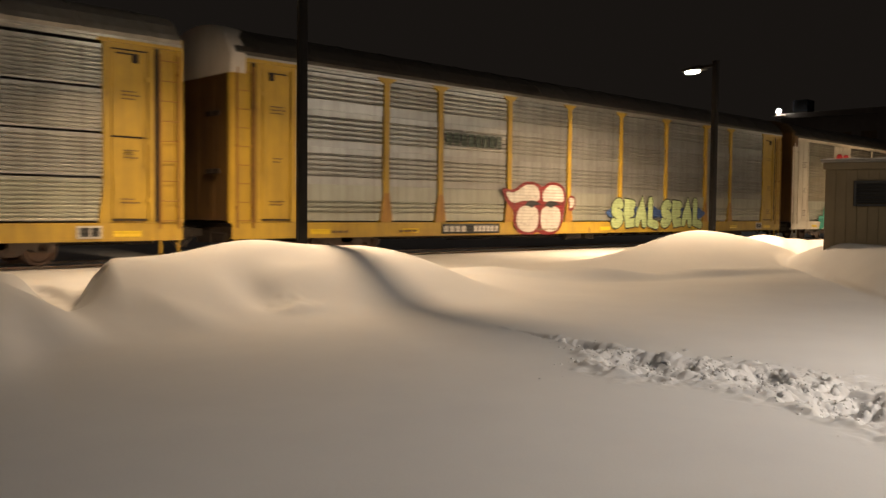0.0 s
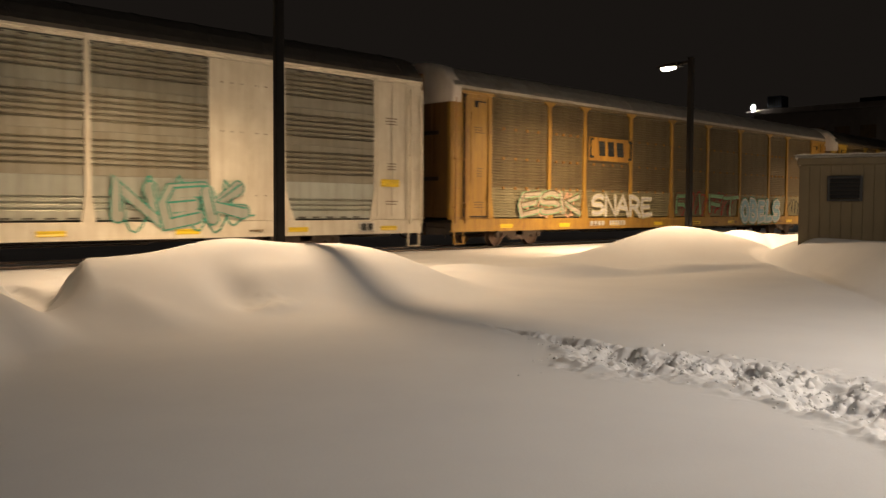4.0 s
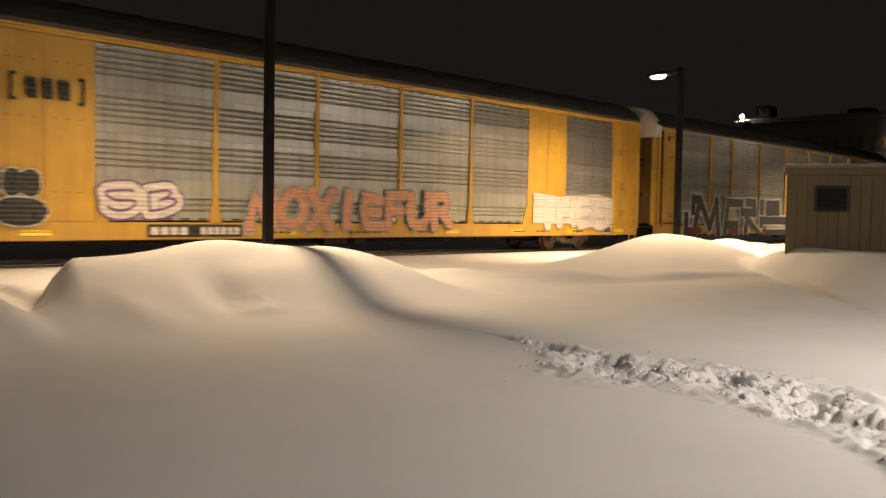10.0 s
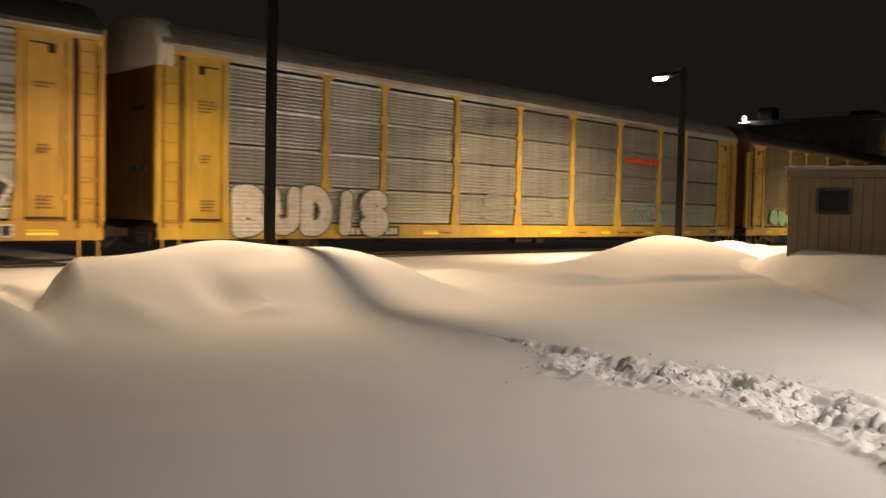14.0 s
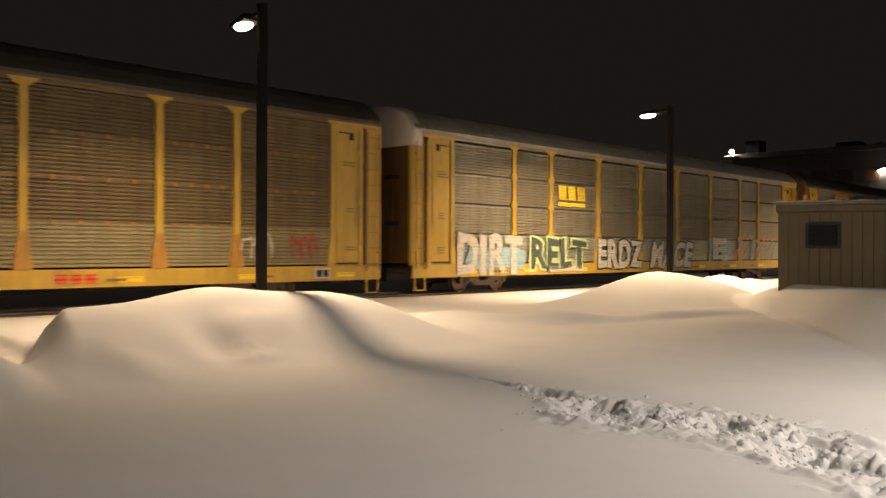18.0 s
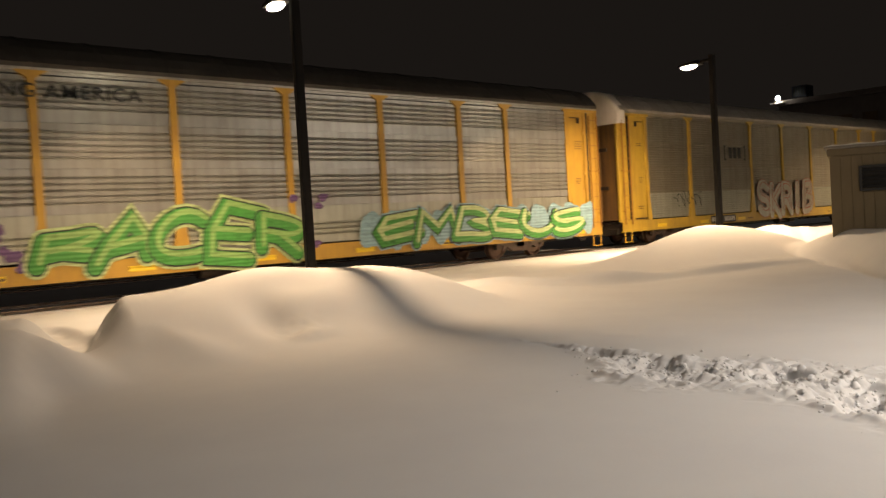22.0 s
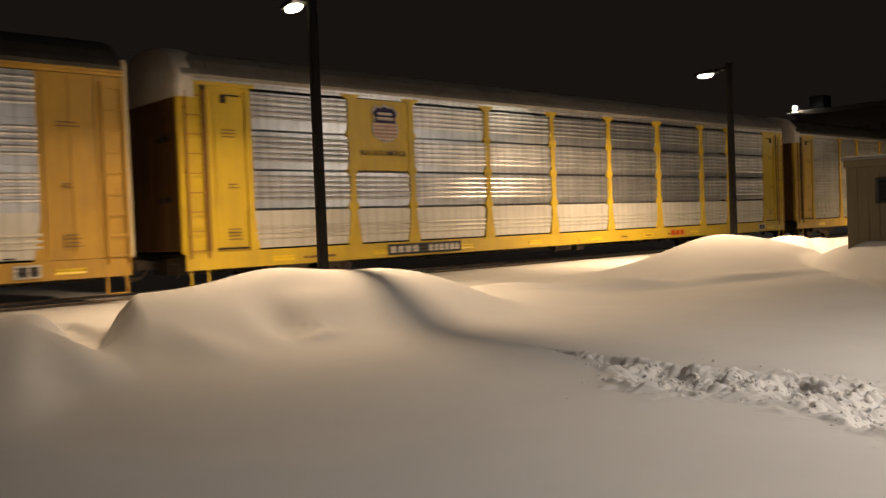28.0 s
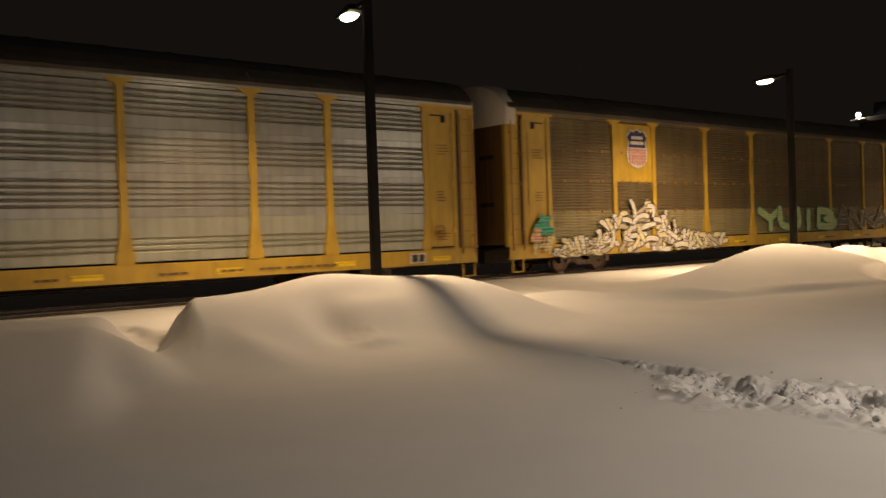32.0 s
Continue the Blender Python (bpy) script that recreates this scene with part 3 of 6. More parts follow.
def screen(bm, wide, high, ridges, deep=0.050, proud=False):
    """One corrugated steel sheet: flat bands between rolled-in grooves (or proud round ribs), and a turned rim."""
    prof = [(0.03, 0.0), (0.0, 0.0)]
    k = deep / 0.050
    for z in ridges:
        if proud:
            prof += [(0.0, z - 0.036)] + [(-0.036 * math.sin(math.radians(a)), z - 0.034 * math.cos(math.radians(a))) for a in (12, 35, 60, 90, 120, 145, 168)] + [(0.0, z + 0.036)]
        else:
            prof += [(0.0, z - 0.050 * k), (-0.010 * k, z - 0.042 * k), (-0.006 * k, z - 0.034 * k), (0.55 * deep, z - 0.016 * k), (0.95 * deep, z), (deep, z + 0.012 * k), (0.85 * deep, z + 0.022 * k), (0.0, z + 0.030 * k), (-0.009 * k, z + 0.036 * k), (-0.008 * k, z + 0.044 * k), (0.0, z + 0.054 * k)]
    prof += [(0.0, high), (0.03, high)]
    extrude_profile(bm, prof, 0, wide, closed=False)


FINE_RIBS = tuple(tuple(0.07 + 0.085 * k for k in range(10)) for _ in range(4))
RIBS = ((0.22, 0.34, 0.46), (0.22, 0.345, 0.47, 0.595, 0.72), (0.22, 0.345, 0.47, 0.595, 0.72), (0.29, 0.41, 0.53, 0.65, 0.77))


def post_mesh(gusset):
    def build(bm):
        w = 0.085
        lo, hi = SILL + 0.375, CHORD - 0.01
        out = [(-0.20, lo), (0.20, lo), (0.19, lo + 0.12), (w, lo + 0.78), (w, hi - 0.20), (0.30, hi - 0.06), (0.30, hi), (-0.30, hi), (-0.30, hi - 0.06), (-w, hi - 0.20), (-w, lo + 0.78), (-0.19, lo + 0.12)]
        slab(bm, out, SIDE - 0.047, SIDE + 0.06)
        if gusset:
            for z in (1.83, 2.73, 3.63):
                slab(bm, [(-0.135, z - 0.09), (0.135, z - 0.09), (0.15, z), (0.135, z + 0.09), (-0.135, z + 0.09), (-0.15, z)], SIDE - 0.043, SIDE + 0.04)
    return shared(("post", gusset), build)


def post_foot(bm):
    lo = SILL + 0.377
    slab(bm, [(-0.195, lo), (0.195, lo), (0.185, lo + 0.12), (0.083, lo + 0.76), (-0.083, lo + 0.76), (-0.185, lo + 0.12)], SIDE - 0.0495, SIDE - 0.0475)


def flat_post(bm):
    slab(bm, [(-0.15, SILL + 0.375), (0.15, SILL + 0.375), (0.06, SILL + 1.0), (0.06, CHORD), (-0.06, CHORD), (-0.06, SILL + 1.0)], SIDE - 0.045, SIDE + 0.06)


def sill(bm):
    prof = [(0, 0), (0.09, 0), (0.09, 0.03), (0.02, 0.03), (0.02, 0.345), (0.09, 0.345), (0.09, 0.375), (0, 0.375)]
    prof = [(SIDE - 0.02 + y, SILL + z) for y, z in prof]
    extrude_profile(bm, prof, -HALF, HALF)


def underframe(bm):
    box(bm, -HALF + 0.2, HALF - 0.2, SIDE + 0.1, -SIDE - 0.1, SILL + 0.26, SILL + 0.345)
    box(bm, -HALF + 0.1, HALF - 0.1, -0.35, 0.35, SILL - 0.12, SILL + 0.255)
    for k in range(-8, 9):
        slab(bm, [(k * 1.43 - 0.05, SILL + 0.255), (k * 1.43 + 0.05, SILL + 0.255), (k * 1.43 + 0.05, SILL + 0.06), (k * 1.43 - 0.05, SILL + 0.06)], SIDE + 0.12, -SIDE - 0.12)


def decks(bm):
    for z in (2.1, 3.45):
        box(bm, -13.2, 13.2, -1.38, 1.38, z, z + 0.06)


def roof(bm):
    extrude_profile(bm, roof_outline(), -HALF + 0.06, HALF - 0.04)


def roof_seam(bm):
    prof = roof_outline(0.018)
    inner = [(y * 0.985, z - 0.05) for y, z in prof[::-1]]
    extrude_profile(bm, prof + inner, -0.025, 0.025)


def chord(bm):
    extrude_profile(bm, [(SIDE - 0.01, CHORD - 0.12), (SIDE + 0.08, CHORD - 0.12), (SIDE + 0.08, CHORD), (SIDE - 0.05, CHORD), (SIDE - 0.05, CHORD - 0.05), (SIDE - 0.01, CHORD - 0.06)], -HALF, HALF)


def far_wall(bm):
    prof = [(1.5, SILL), (1.5, PANEL_0)]
    z = PANEL_0
    while z < PANEL_1 - 0.2:
        prof += [(1.5, z + 0.1), (1.47, z + 0.13), (1.47, z + 0.2), (1.5, z + 0.23)]
        z += 0.26
    prof += [(1.5, CHORD)]
    back = [(1.42, CHORD), (1.42, SILL)]
    extrude_profile(bm, prof + back, -HALF + 0.1, HALF - 0.1)


def hood(bm):
    """Moulded cap over the top of the end doors, following the roof's curve."""
    top = roof_outline(0.04)
    outer = [(-1.585, 4.24), (-1.60, 4.64)] + [(y * 0.985, z) for y, z in top[2:-2]] + [(1.60, 4.64), (1.585, 4.24)]
    x0, x1 = -HALF - 0.08, -HALF + 0.30
    rows = []
    for x, sy, dz in ((x0, 0.95, -0.07), (x0 + 0.03, 0.985, -0.02), (x0 + 0.08, 1.0, 0.0), (x1, 1.0, 0.0)):
        rows.append([bm.verts.new((x + (0.22 if x == x1 and abs(y) < 1.25 and z > 5.0 else 0.0), y * sy, z + (dz if z > 4.3 else 0))) for y, z in outer])
    n = len(outer)
    for p, q in zip(rows, rows[1:]):
        for k in range(n - 1):
            bm.faces.new((p[k], p[k + 1], q[k + 1], q[k]))
    bm.faces.new(rows[0])


def end_door(bm):
    """Folding end doors in four ribbed leaves."""
    for k in range(4):
        y0 = -1.40 + k * 0.70
        box(bm, -0.04, 0.02, y0 + 0.01, y0 + 0.69, SILL + 0.42, 4.78, 0.012)
        for z in (1.5, 2.3, 3.1, 3.9):
            box(bm, -0.06, -0.035, y0 + 0.05, y0 + 0.65, z, z + 0.05)


def corner_post(bm):
    box(bm, -0.10, 0.10, -0.06, 0.06, SILL + 0.36, 4.80, 0.02)


def door_bar(bm):
    box(bm, -0.09, -0.042, -0.30, 0.30, -0.06, 0.06, 0.01)
    box(bm, -0.12, -0.088, -0.04, 0.04, -0.045, 0.045, 0.008)


def door_gaps(bm, split):
    w = HALF - EDGE
    rows = ((SILL + 0.42, 0.035), (2.625, 0.03), (CHORD - 0.255, 0.03)) if split else ((SILL + 0.42, 0.035),)
    for z, h in rows:
        box(bm, 0.17, w * 0.55, -0.006, 0.027, z, z + h)


def upright_gap(bm):
    w = HALF - EDGE
    # solid black strip that stands in for the shade inside an open gap
    box(bm, w * 0.645, w * 0.70, -0.004, 0.029, SILL + 0.40, CHORD - 0.14)


def door_latch(bm):
    w = HALF - EDGE
    box(bm, w * 0.36, w * 0.44, -0.03, 0.0, CHORD - 0.50, CHORD - 0.32, 0.01)
    box(bm, w * 0.16, w * 0.44, -0.02, 0.0, CHORD - 0.34, CHORD - 0.31)


def brake_wheel(bm):
    for k in range(14):
        a, c = k * math.tau / 14, (k + 1) * math.tau / 14
        tube(bm, (0.16 * math.cos(a), 0, 0.16 * math.sin(a)), (0.16 * math.cos(c), 0, 0.16 * math.sin(c)), 0.018, 5)
    for k in range(4):
        a = k * math.tau / 4
        tube(bm, (0, 0, 0), (0.16 * math.cos(a), 0, 0.16 * math.sin(a)), 0.013, 5)
    tube(bm, (0, -0.01, 0), (0, 0.09, 0), 0.035, 8)


def broad_corner(bm):
    box(bm, -0.05, 0.05, -0.25, 0.25, SILL + 0.36, 4.90, 0.02)


def end_frame(bm):
    """Side plate at a car's end, with a recessed walk-in door."""
    w = HALF - EDGE
    lo, hi = SILL + 0.378, CHORD - 0.13
    box(bm, 0, w, 0.03, 0.06, lo, hi)
    box(bm, 0, 0.16, -0.03, 0.03, lo, hi, 0.008)
    slab(bm, [(-0.10, lo), (0.16, lo), (0.16, lo + 0.9), (0.0, lo + 0.75)], -0.028, 0.03)
    box(bm, w * 0.56, w * 0.64, -0.02, 0.03, lo, hi, 0.006)
    box(bm, 0.16, w * 0.56, -0.015, 0.03, hi - 0.10, hi)
    box(bm, -0.10, w, -0.045, 0.03, hi + 0.003, CHORD - 0.003, 0.01)


def side_door(bm, split):
    w = HALF - EDGE
    for z0, z1 in (((SILL + 0.46, 2.62), (2.66, CHORD - 0.26)) if split else ((SILL + 0.46, CHORD - 0.22),)):
        box(bm, 0.19, w * 0.55, 0.0, 0.029, z0, z1, 0.008)
    box(bm, 0.22, 0.26, -0.02, 0.0, 1.4, 1.75)
    box(bm, w * 0.5, w * 0.53, -0.02, 0.0, 2.0, 4.0)
    # hinges
    for z in (1.3, 2.5, 3.8):
        box(bm, w * 0.515, w * 0.56, -0.032, -0.001, z, z + 0.10, 0.006)


def plain_end(bm):
    w = HALF - EDGE
    lo, hi = SILL + 0.378, CHORD - 0.13
    box(bm, 0, w, 0.0, 0.06, lo, hi, 0.006)


def end_rib(bm):
    box(bm, 0, 0.03, -0.018, -0.001, SILL + 0.478, CHORD - 0.18, 0.004)


def end_gusset(bm):
    lo = SILL + 0.378
    slab(bm, [(-0.16, lo), (-0.002, lo), (-0.002, lo + 0.8), (-0.03, lo + 0.62)], -0.01, 0.03)


def wide_panel(bm):
    lo, hi = SILL + 0.378, CHORD - 0.13
    box(bm, -1.02, 1.02, -0.004, 0.06, lo, hi, 0.006)


def panel_rib(bm):
    box(bm, -0.012, 0.012, -0.02, -0.005, SILL + 0.478, CHORD - 0.14, 0.003)


def panel_gusset(bm):
    lo = SILL + 0.378
    slab(bm, [(1.022, lo), (1.28, lo), (1.022, lo + 0.7)], -0.02, 0.03)


def panel_slots(bm):
    for s in (-1, 1):
        for z in (1.45, 2.9, 4.0):
            for k in range(3):
                box(bm, s * (0.2 + 0.25 * k) - 0.03, s * (0.2 + 0.25 * k) + 0.03, -0.012, -0.005, z, z + 0.02)


def ladder(bm):
    for x in (0.0, 0.42):
        box(bm, x - 0.018, x + 0.018, -0.09, -0.055, SILL + 0.25, CHORD - 0.25)
        for z in (1.2, 2.6, 4.0):
            box(bm, x - 0.015, x + 0.015, -0.06, 0.03, z, z + 0.04)
    for k in range(9):
        z = SILL + 0.42 + k * 0.42
        tube(bm, (0, -0.075, z), (0.42, -0.075, z), 0.012, 6)


def stirrup(bm):
    for x in (0.0, 0.40):
        box(bm, x - 0.02, x + 0.02, -0.03, 0.0, 0.16, SILL + 0.05)
    box(bm, -0.02, 0.42, -0.05, 0.02, 0.14, 0.17, 0.005)


def truck_frame(bm):
    for y in (-0.98, 0.98):
        out = [(-1.10, 0.42), (-1.02, 0.50), (-0.62, 0.52), (-0.34, 0.62), (0.34, 0.62), (0.62, 0.52), (1.02, 0.50), (1.10, 0.42), (1.08, 0.28), (0.70, 0.28), (0.60, 0.36), (0.36, 0.20), (-0.36, 0.20), (-0.60, 0.36), (-0.70, 0.28), (-1.08, 0.28)]
        slab(bm, out, y - 0.07, y + 0.07)
    box(bm, -0.2, 0.2, -1.05, 1.05, 0.32, 0.50, 0.02)


def spring(bm):
    for x in (-0.13, 0.0, 0.13):
        for k in range(5):
            tube(bm, (x, 0, 0.22 + k * 0.028), (x, 0, 0.236 + k * 0.028), 0.058, 8)


def wheelset(bm):
    lathe(bm, [(-1.05, 0.07), (-0.80, 0.07), (-0.80, 0.16), (-0.795, 0.27), (-0.82, 0.30), (-0.82, 0.352), (-0.70, 0.358), (-0.685, 0.385), (-0.665, 0.385), (-0.665, 0.30), (-0.70, 0.26), (-0.70, 0.12), (-0.62, 0.08), (0.62, 0.08), (0.70, 0.12), (0.70, 0.26), (0.665, 0.30), (0.665, 0.385), (0.685, 0.385), (0.70, 0.358), (0.82, 0.352), (0.82, 0.30), (0.795, 0.27), (0.80, 0.16), (0.80, 0.07), (1.05, 0.07)], sides=24)
    for s in (-1.06, 1.06):
        for k in range(3):
            a = k * math.tau / 3
            tube(bm, (0.045 * math.cos(a), s, 0.045 * math.sin(a)), (0.045 * math.cos(a), s * 1.02, 0.045 * math.sin(a)), 0.016, 6)


def coupler(bm):
    box(bm, -0.86, 0.05, -0.10, 0.10, 0.52, 0.72, 0.03)
    box(bm, -0.90, -0.62, -0.16, 0.14, 0.48, 0.76, 0.05)
    tube(bm, (-0.2, -0.22, 0.62), (-0.5, -0.22, 0.30), 0.022, 6)
    tube(bm, (-0.5, -0.22, 0.30), (-0.82, -0.2, 0.42), 0.022, 6)


def cut_lever(bm):
    tube(bm, (-0.05, -1.35, 0.62), (-0.06, -0.25, 0.66), 0.014, 6)
    tube(bm, (-0.05, -1.35, 0.62), (-0.12, -1.38, 0.36), 0.014, 6)


def brake_gear(bm):
    tube(bm, (-0.7, -0.75, 0.42), (0.1, -0.75, 0.42), 0.16, 12)
    box(bm, 0.3, 0.75, -0.95, -0.6, 0.28, 0.55, 0.03)
    tube(bm, (-6, -0.6, 0.36), (6, -0.6, 0.36), 0.02, 6)
    for k in range(5):
        tube(bm, (1.4 + k * 0.9, -1.3, 0.62), (1.9 + k * 0.9, -0.6, 0.36), 0.02, 5)


def plate(w, h):
    return shared(("plate", w, h), lambda bm: box(bm, -w / 2, w / 2, -0.004, 0.004, -h / 2, h / 2))


def seam_clips(bm):
    """Bolted clips along the joints between the sheets."""
    high = (PANEL_1 - PANEL_0) / 4
    for x0, x1 in zip((-EDGE, *POSTS), (*POSTS, EDGE)):
        for k in range(1, 4):
            for u in (0.2, 0.4, 0.6, 0.8):
                x, z = x0 + (x1 - x0) * u, PANEL_0 + k * high
                box(bm, x - 0.045, x + 0.045, SIDE - 0.022, SIDE + 0.02, z - 0.05, z + 0.035)


def drain_slots(bm):
    for k in range(54):
        x = -11.6 + k * 0.43
        if min(abs(abs(x) - 8.08), 9) > 1.1:
            box(bm, x, x + 0.22, SIDE - 0.012, SIDE + 0.01, PANEL_0 + 0.015, PANEL_0 + 0.045)
            box(bm, x, x + 0.16, SIDE - 0.012, SIDE + 0.01, PANEL_1 - 0.05, PANEL_1 - 0.03)


LENGTH, SPEED, START, GAP = 28.45, 12.2757, -19.035, 1.46
WHEELS = {-1: [], 1: []}
CARS = []


def car_centre(i, t):
    return START + i * LENGTH + LENGTH / 2 + 0.15 - SPEED * t + 0.5 * 0.00175 * t * t


def build_car(index, label, style="post", paint=None, sheet=None, top=None, cap=None, gapped=False, crest=False, fine=None):
    paint, sheet, top = paint or YELLOW, sheet or GALVANISED, top or DARK_ROOF
    car = tagged(new("auto_carrier_car"), label, "rail car", "cars of the passing train")
    car.location = (car_centre(index, 0), TRACK_Y, 0)
    CARS.append((index, car))
    place("near_sill", shared("side_sill", sill), paint, car)
    far = place("far_sill", MESHES["side_sill"], paint, car)
    far.rotation_euler = (0, 0, math.pi)
    place("underframe", shared("underframe", underframe), BLACK_STEEL, car)
    place("decks", shared("decks", decks), DULL_GALVANISED, car)
    place("far_side", shared("far_wall", far_wall), sheet, car)
    rf = place("roof", shared("roof", roof), top, car)
    seam = shared("roof_seam", roof_seam)
    for k in range(-9, 10):
        place("roof_seam", seam, top, rf, (k * 1.43, 0, 0))
    place("top_rail", shared("top_rail", chord), paint if style == "wide" else sheet, car)
    # steel sheets and posts
    low_sheet = DUSTED_BROWN if sheet is RUSTY_SCREEN else PALE_LOW_STEEL if sheet is CLEAN_GALVANISED else DUSTED
    gap = 0.05 if gapped else 0.006
    high = (PANEL_1 - PANEL_0) / 4
    if style == "post":
        bays = list(zip((-EDGE, *POSTS), (*POSTS, EDGE)))
        for x in POSTS:
            post = place("post", post_mesh(gapped), paint, car, (x, 0, 0))
            if index in (1, 8):
                place("post_foot", shared("post_foot", post_foot), POST_FOOT, post)
    else:
        inner = (-7.05, -4.3, -1.43, 1.43, 4.3, 7.05)
        bays = [(-EDGE, -9.1), *zip(inner, inner[1:]), (9.1, EDGE)]
        for x in inner[1:-1]:
            place("post", shared("flat_post", flat_post), paint, car, (x, 0, 0))
        for x in (-8.08, 8.08):
            wp = place("wide_panel", shared("wide_panel", wide_panel), paint, car, (x, SIDE, 0))
            place("rib", shared("panel_rib", panel_rib), paint, wp)
            for s in (-1, 1):
                place("gusset", shared("panel_gusset", panel_gusset), paint, wp, scale=(s, 1, 1))
            tagged(place("slot_mark", shared("panel_slots", panel_slots), STENCIL_INK, wp), kind="stuff")
    r = random.Random(500 + index)
    for x0, x1 in bays:
        for k in range(4):
            if crest and x0 == -9.1 and k >= 2:
                continue
            ribs = FINE_RIBS if (sheet in (DULL_GALVANISED, RUSTY_SCREEN) if fine is None else fine) else RIBS
            proud = sheet is CLEAN_GALVANISED
            rows = [z for z in ribs[k] if z < high - gap - 0.04]
            me = shared(("screen", round(x1 - x0, 2), k, gapped, ribs is RIBS, proud), lambda bm: screen(bm, x1 - x0, high - gap, rows, 0.040 if ribs is RIBS else 0.030, proud))
            sheet_ob = place("steel_screen", me, low_sheet if k == 0 else sheet, car, (x0, SIDE + 0.004, PANEL_0 + k * high))
            sheet_ob.rotation_euler = (r.gauss(0, 0.010), 0, r.gauss(0, 0.0035))
    if crest:
        bm_key = shared("crest_panel", lambda bm: box(bm, -9.02, -7.23, SIDE - 0.015, SIDE + 0.03, PANEL_0 + 2 * high, PANEL_1, 0.006))
        place("crest_panel", bm_key, paint, car)
    # ends
    for s in (-1, 1):
        turn = (s, 1, 1)
        at = (s * EDGE, SIDE, 0)
        if style == "post":
            fr = place("end_frame", shared("end_frame", end_frame), paint, car, at, scale=turn)
            split = index == 0
            sd = place("side_door", shared(("side_door", split), lambda bm: side_door(bm, split)), paint, car, at, scale=turn)
            place("door_gap", shared(("door_gaps", split), lambda bm: door_gaps(bm, split)), BLACK_STEEL, sd)
            place("latch", shared("door_latch", door_latch), BLACK_STEEL, sd)
            if s > 0 and index in (3, 11, 14):
                place("hand_brake_wheel", shared("brake_wheel", brake_wheel), LADDER_PAINT, car, (EDGE + 0.42, SIDE - 0.10, 1.35))
            place("upright_gap", shared("upright_gap", upright_gap), BLACK_STEEL, fr)
            place("ladder", shared("ladder", ladder), LADDER_PAINT, car, (s * (HALF - 0.52), SIDE, 0), scale=turn)
        else:
            ep = place("end_panel", shared("plain_end", plain_end), paint, car, at, scale=turn)
            for x in (0.10, 0.62, 1.12):
                place("rib", shared("end_rib", end_rib), paint, ep, (x, 0, 0))
            place("gusset", shared("end_gusset", end_gusset), paint, ep)
            place("ladder", shared("ladder", ladder), paint, car, (s * (HALF - 0.46), SIDE, 0), scale=turn)
        for y in (SIDE + 0.07, -SIDE - 0.07):
            if style == "wide":
                place("corner_post", shared("broad_corner", broad_corner), cap or BROWN_END, car, (s * (HALF + 0.05), y * 0.88, 0))
            else:
                place("corner_post", shared("corner_post", corner_post), paint, car, (s * (HALF - 0.05), y, 0))
        for z in (2.05, 3.38):
            place("door_bar", shared("door_bar", door_bar), BLACK_STEEL, car, (s * (HALF - 0.02), -0.72, z), scale=(-s, 1, 1))
        place("end_door", shared("end_door", end_door), BROWN_END, car, (s * (HALF - 0.02), 0, 0), scale=turn)
        if s < 0:
            place("end_hood", shared("hood", hood, True), BROWN_END if style == "wide" else cap or BROWN_END, car)
        place("step", shared("stirrup", stirrup), paint, car, (s * (HALF - 0.5), SIDE, 0), scale=turn)
        place("coupler", shared("coupler", coupler), BLACK_STEEL, car, (s * (HALF + 0.02), 0, 0), scale=(-s, 1, 1))
        place("cut_lever", shared("cut_lever", cut_lever), BLACK_STEEL, car, (s * (HALF + 0.02), 0, 0), scale=(-s, 1, 1))
        tr = place("truck", shared("truck_frame", truck_frame), TRUCK_STEEL, car, (s * 10.02, 0, 0))
        for y in (-0.98, 0.98):
            place("spring_pack", shared("spring", spring), WHEEL_STEEL, tr, (0, y * 1.02, 0))
        for e in (-1, 1):
            w = place("wheelset", shared("wheelset", wheelset), WHEEL_STEEL, tr, (e * 0.865, 0, 0.357))
            WHEELS[e].append(w)
    if style == "post" and not gapped and sheet is RUSTY_SCREEN:
        tagged(place("seam_clip", shared("seam_clips", seam_clips), LADDER_PAINT, car), kind="stuff")
    elif style == "wide":
        tagged(place("drain_slot", shared("drain_slots", drain_slots), BLACK_STEEL, car), kind="stuff")
    place("brake_gear", shared("brake_gear", brake_gear), BLACK_STEEL, car)
    # strips of reflective tape along the sill
    for k in range(-4, 5):
        place("reflector", plate(0.58, 0.12), TAPE, car, (k * 2.95 + 0.6, SIDE - 0.026, SILL + 0.15))
    return car


build_car(0, "yellow auto-carrier rail car with galvanised screens and a pale roof", top=GREY_ROOF, cap=WHITE_HOOD, gapped=True, sheet=GALVANISED, fine=True)
car_b = build_car(1, "yellow auto-carrier rail car with galvanised screens and a cartoon-eyes piece", cap=WHITE_HOOD)
car_c = build_car(2, "cream-white auto-carrier rail car with a red emblem and teal spray paint", "wide", CREAM, cap=BROWN_END, sheet=DULL_GALVANISED, fine=False)
car_d = build_car(3, "rusty yellow auto-carrier rail car with brown grimy screens and white lettering", paint=DIRTY_YELLOW, sheet=RUSTY_SCREEN, top=GREY_ROOF, cap=WHITE_HOOD)
car_e = build_car(4, "yellow auto-carrier rail car with brown grimy screens", sheet=RUSTY_SCREEN, cap=WHITE_HOOD)
car_f = build_car(5, "orange-yellow auto-carrier rail car with wide panels and black and pink graffiti", "wide", ORANGE_YELLOW, cap=OLD_CREAM)
car_g = build_car(6, "orange-yellow auto-carrier rail car covered in large black block lettering", paint=ORANGE_YELLOW, cap=WHITE_HOOD)
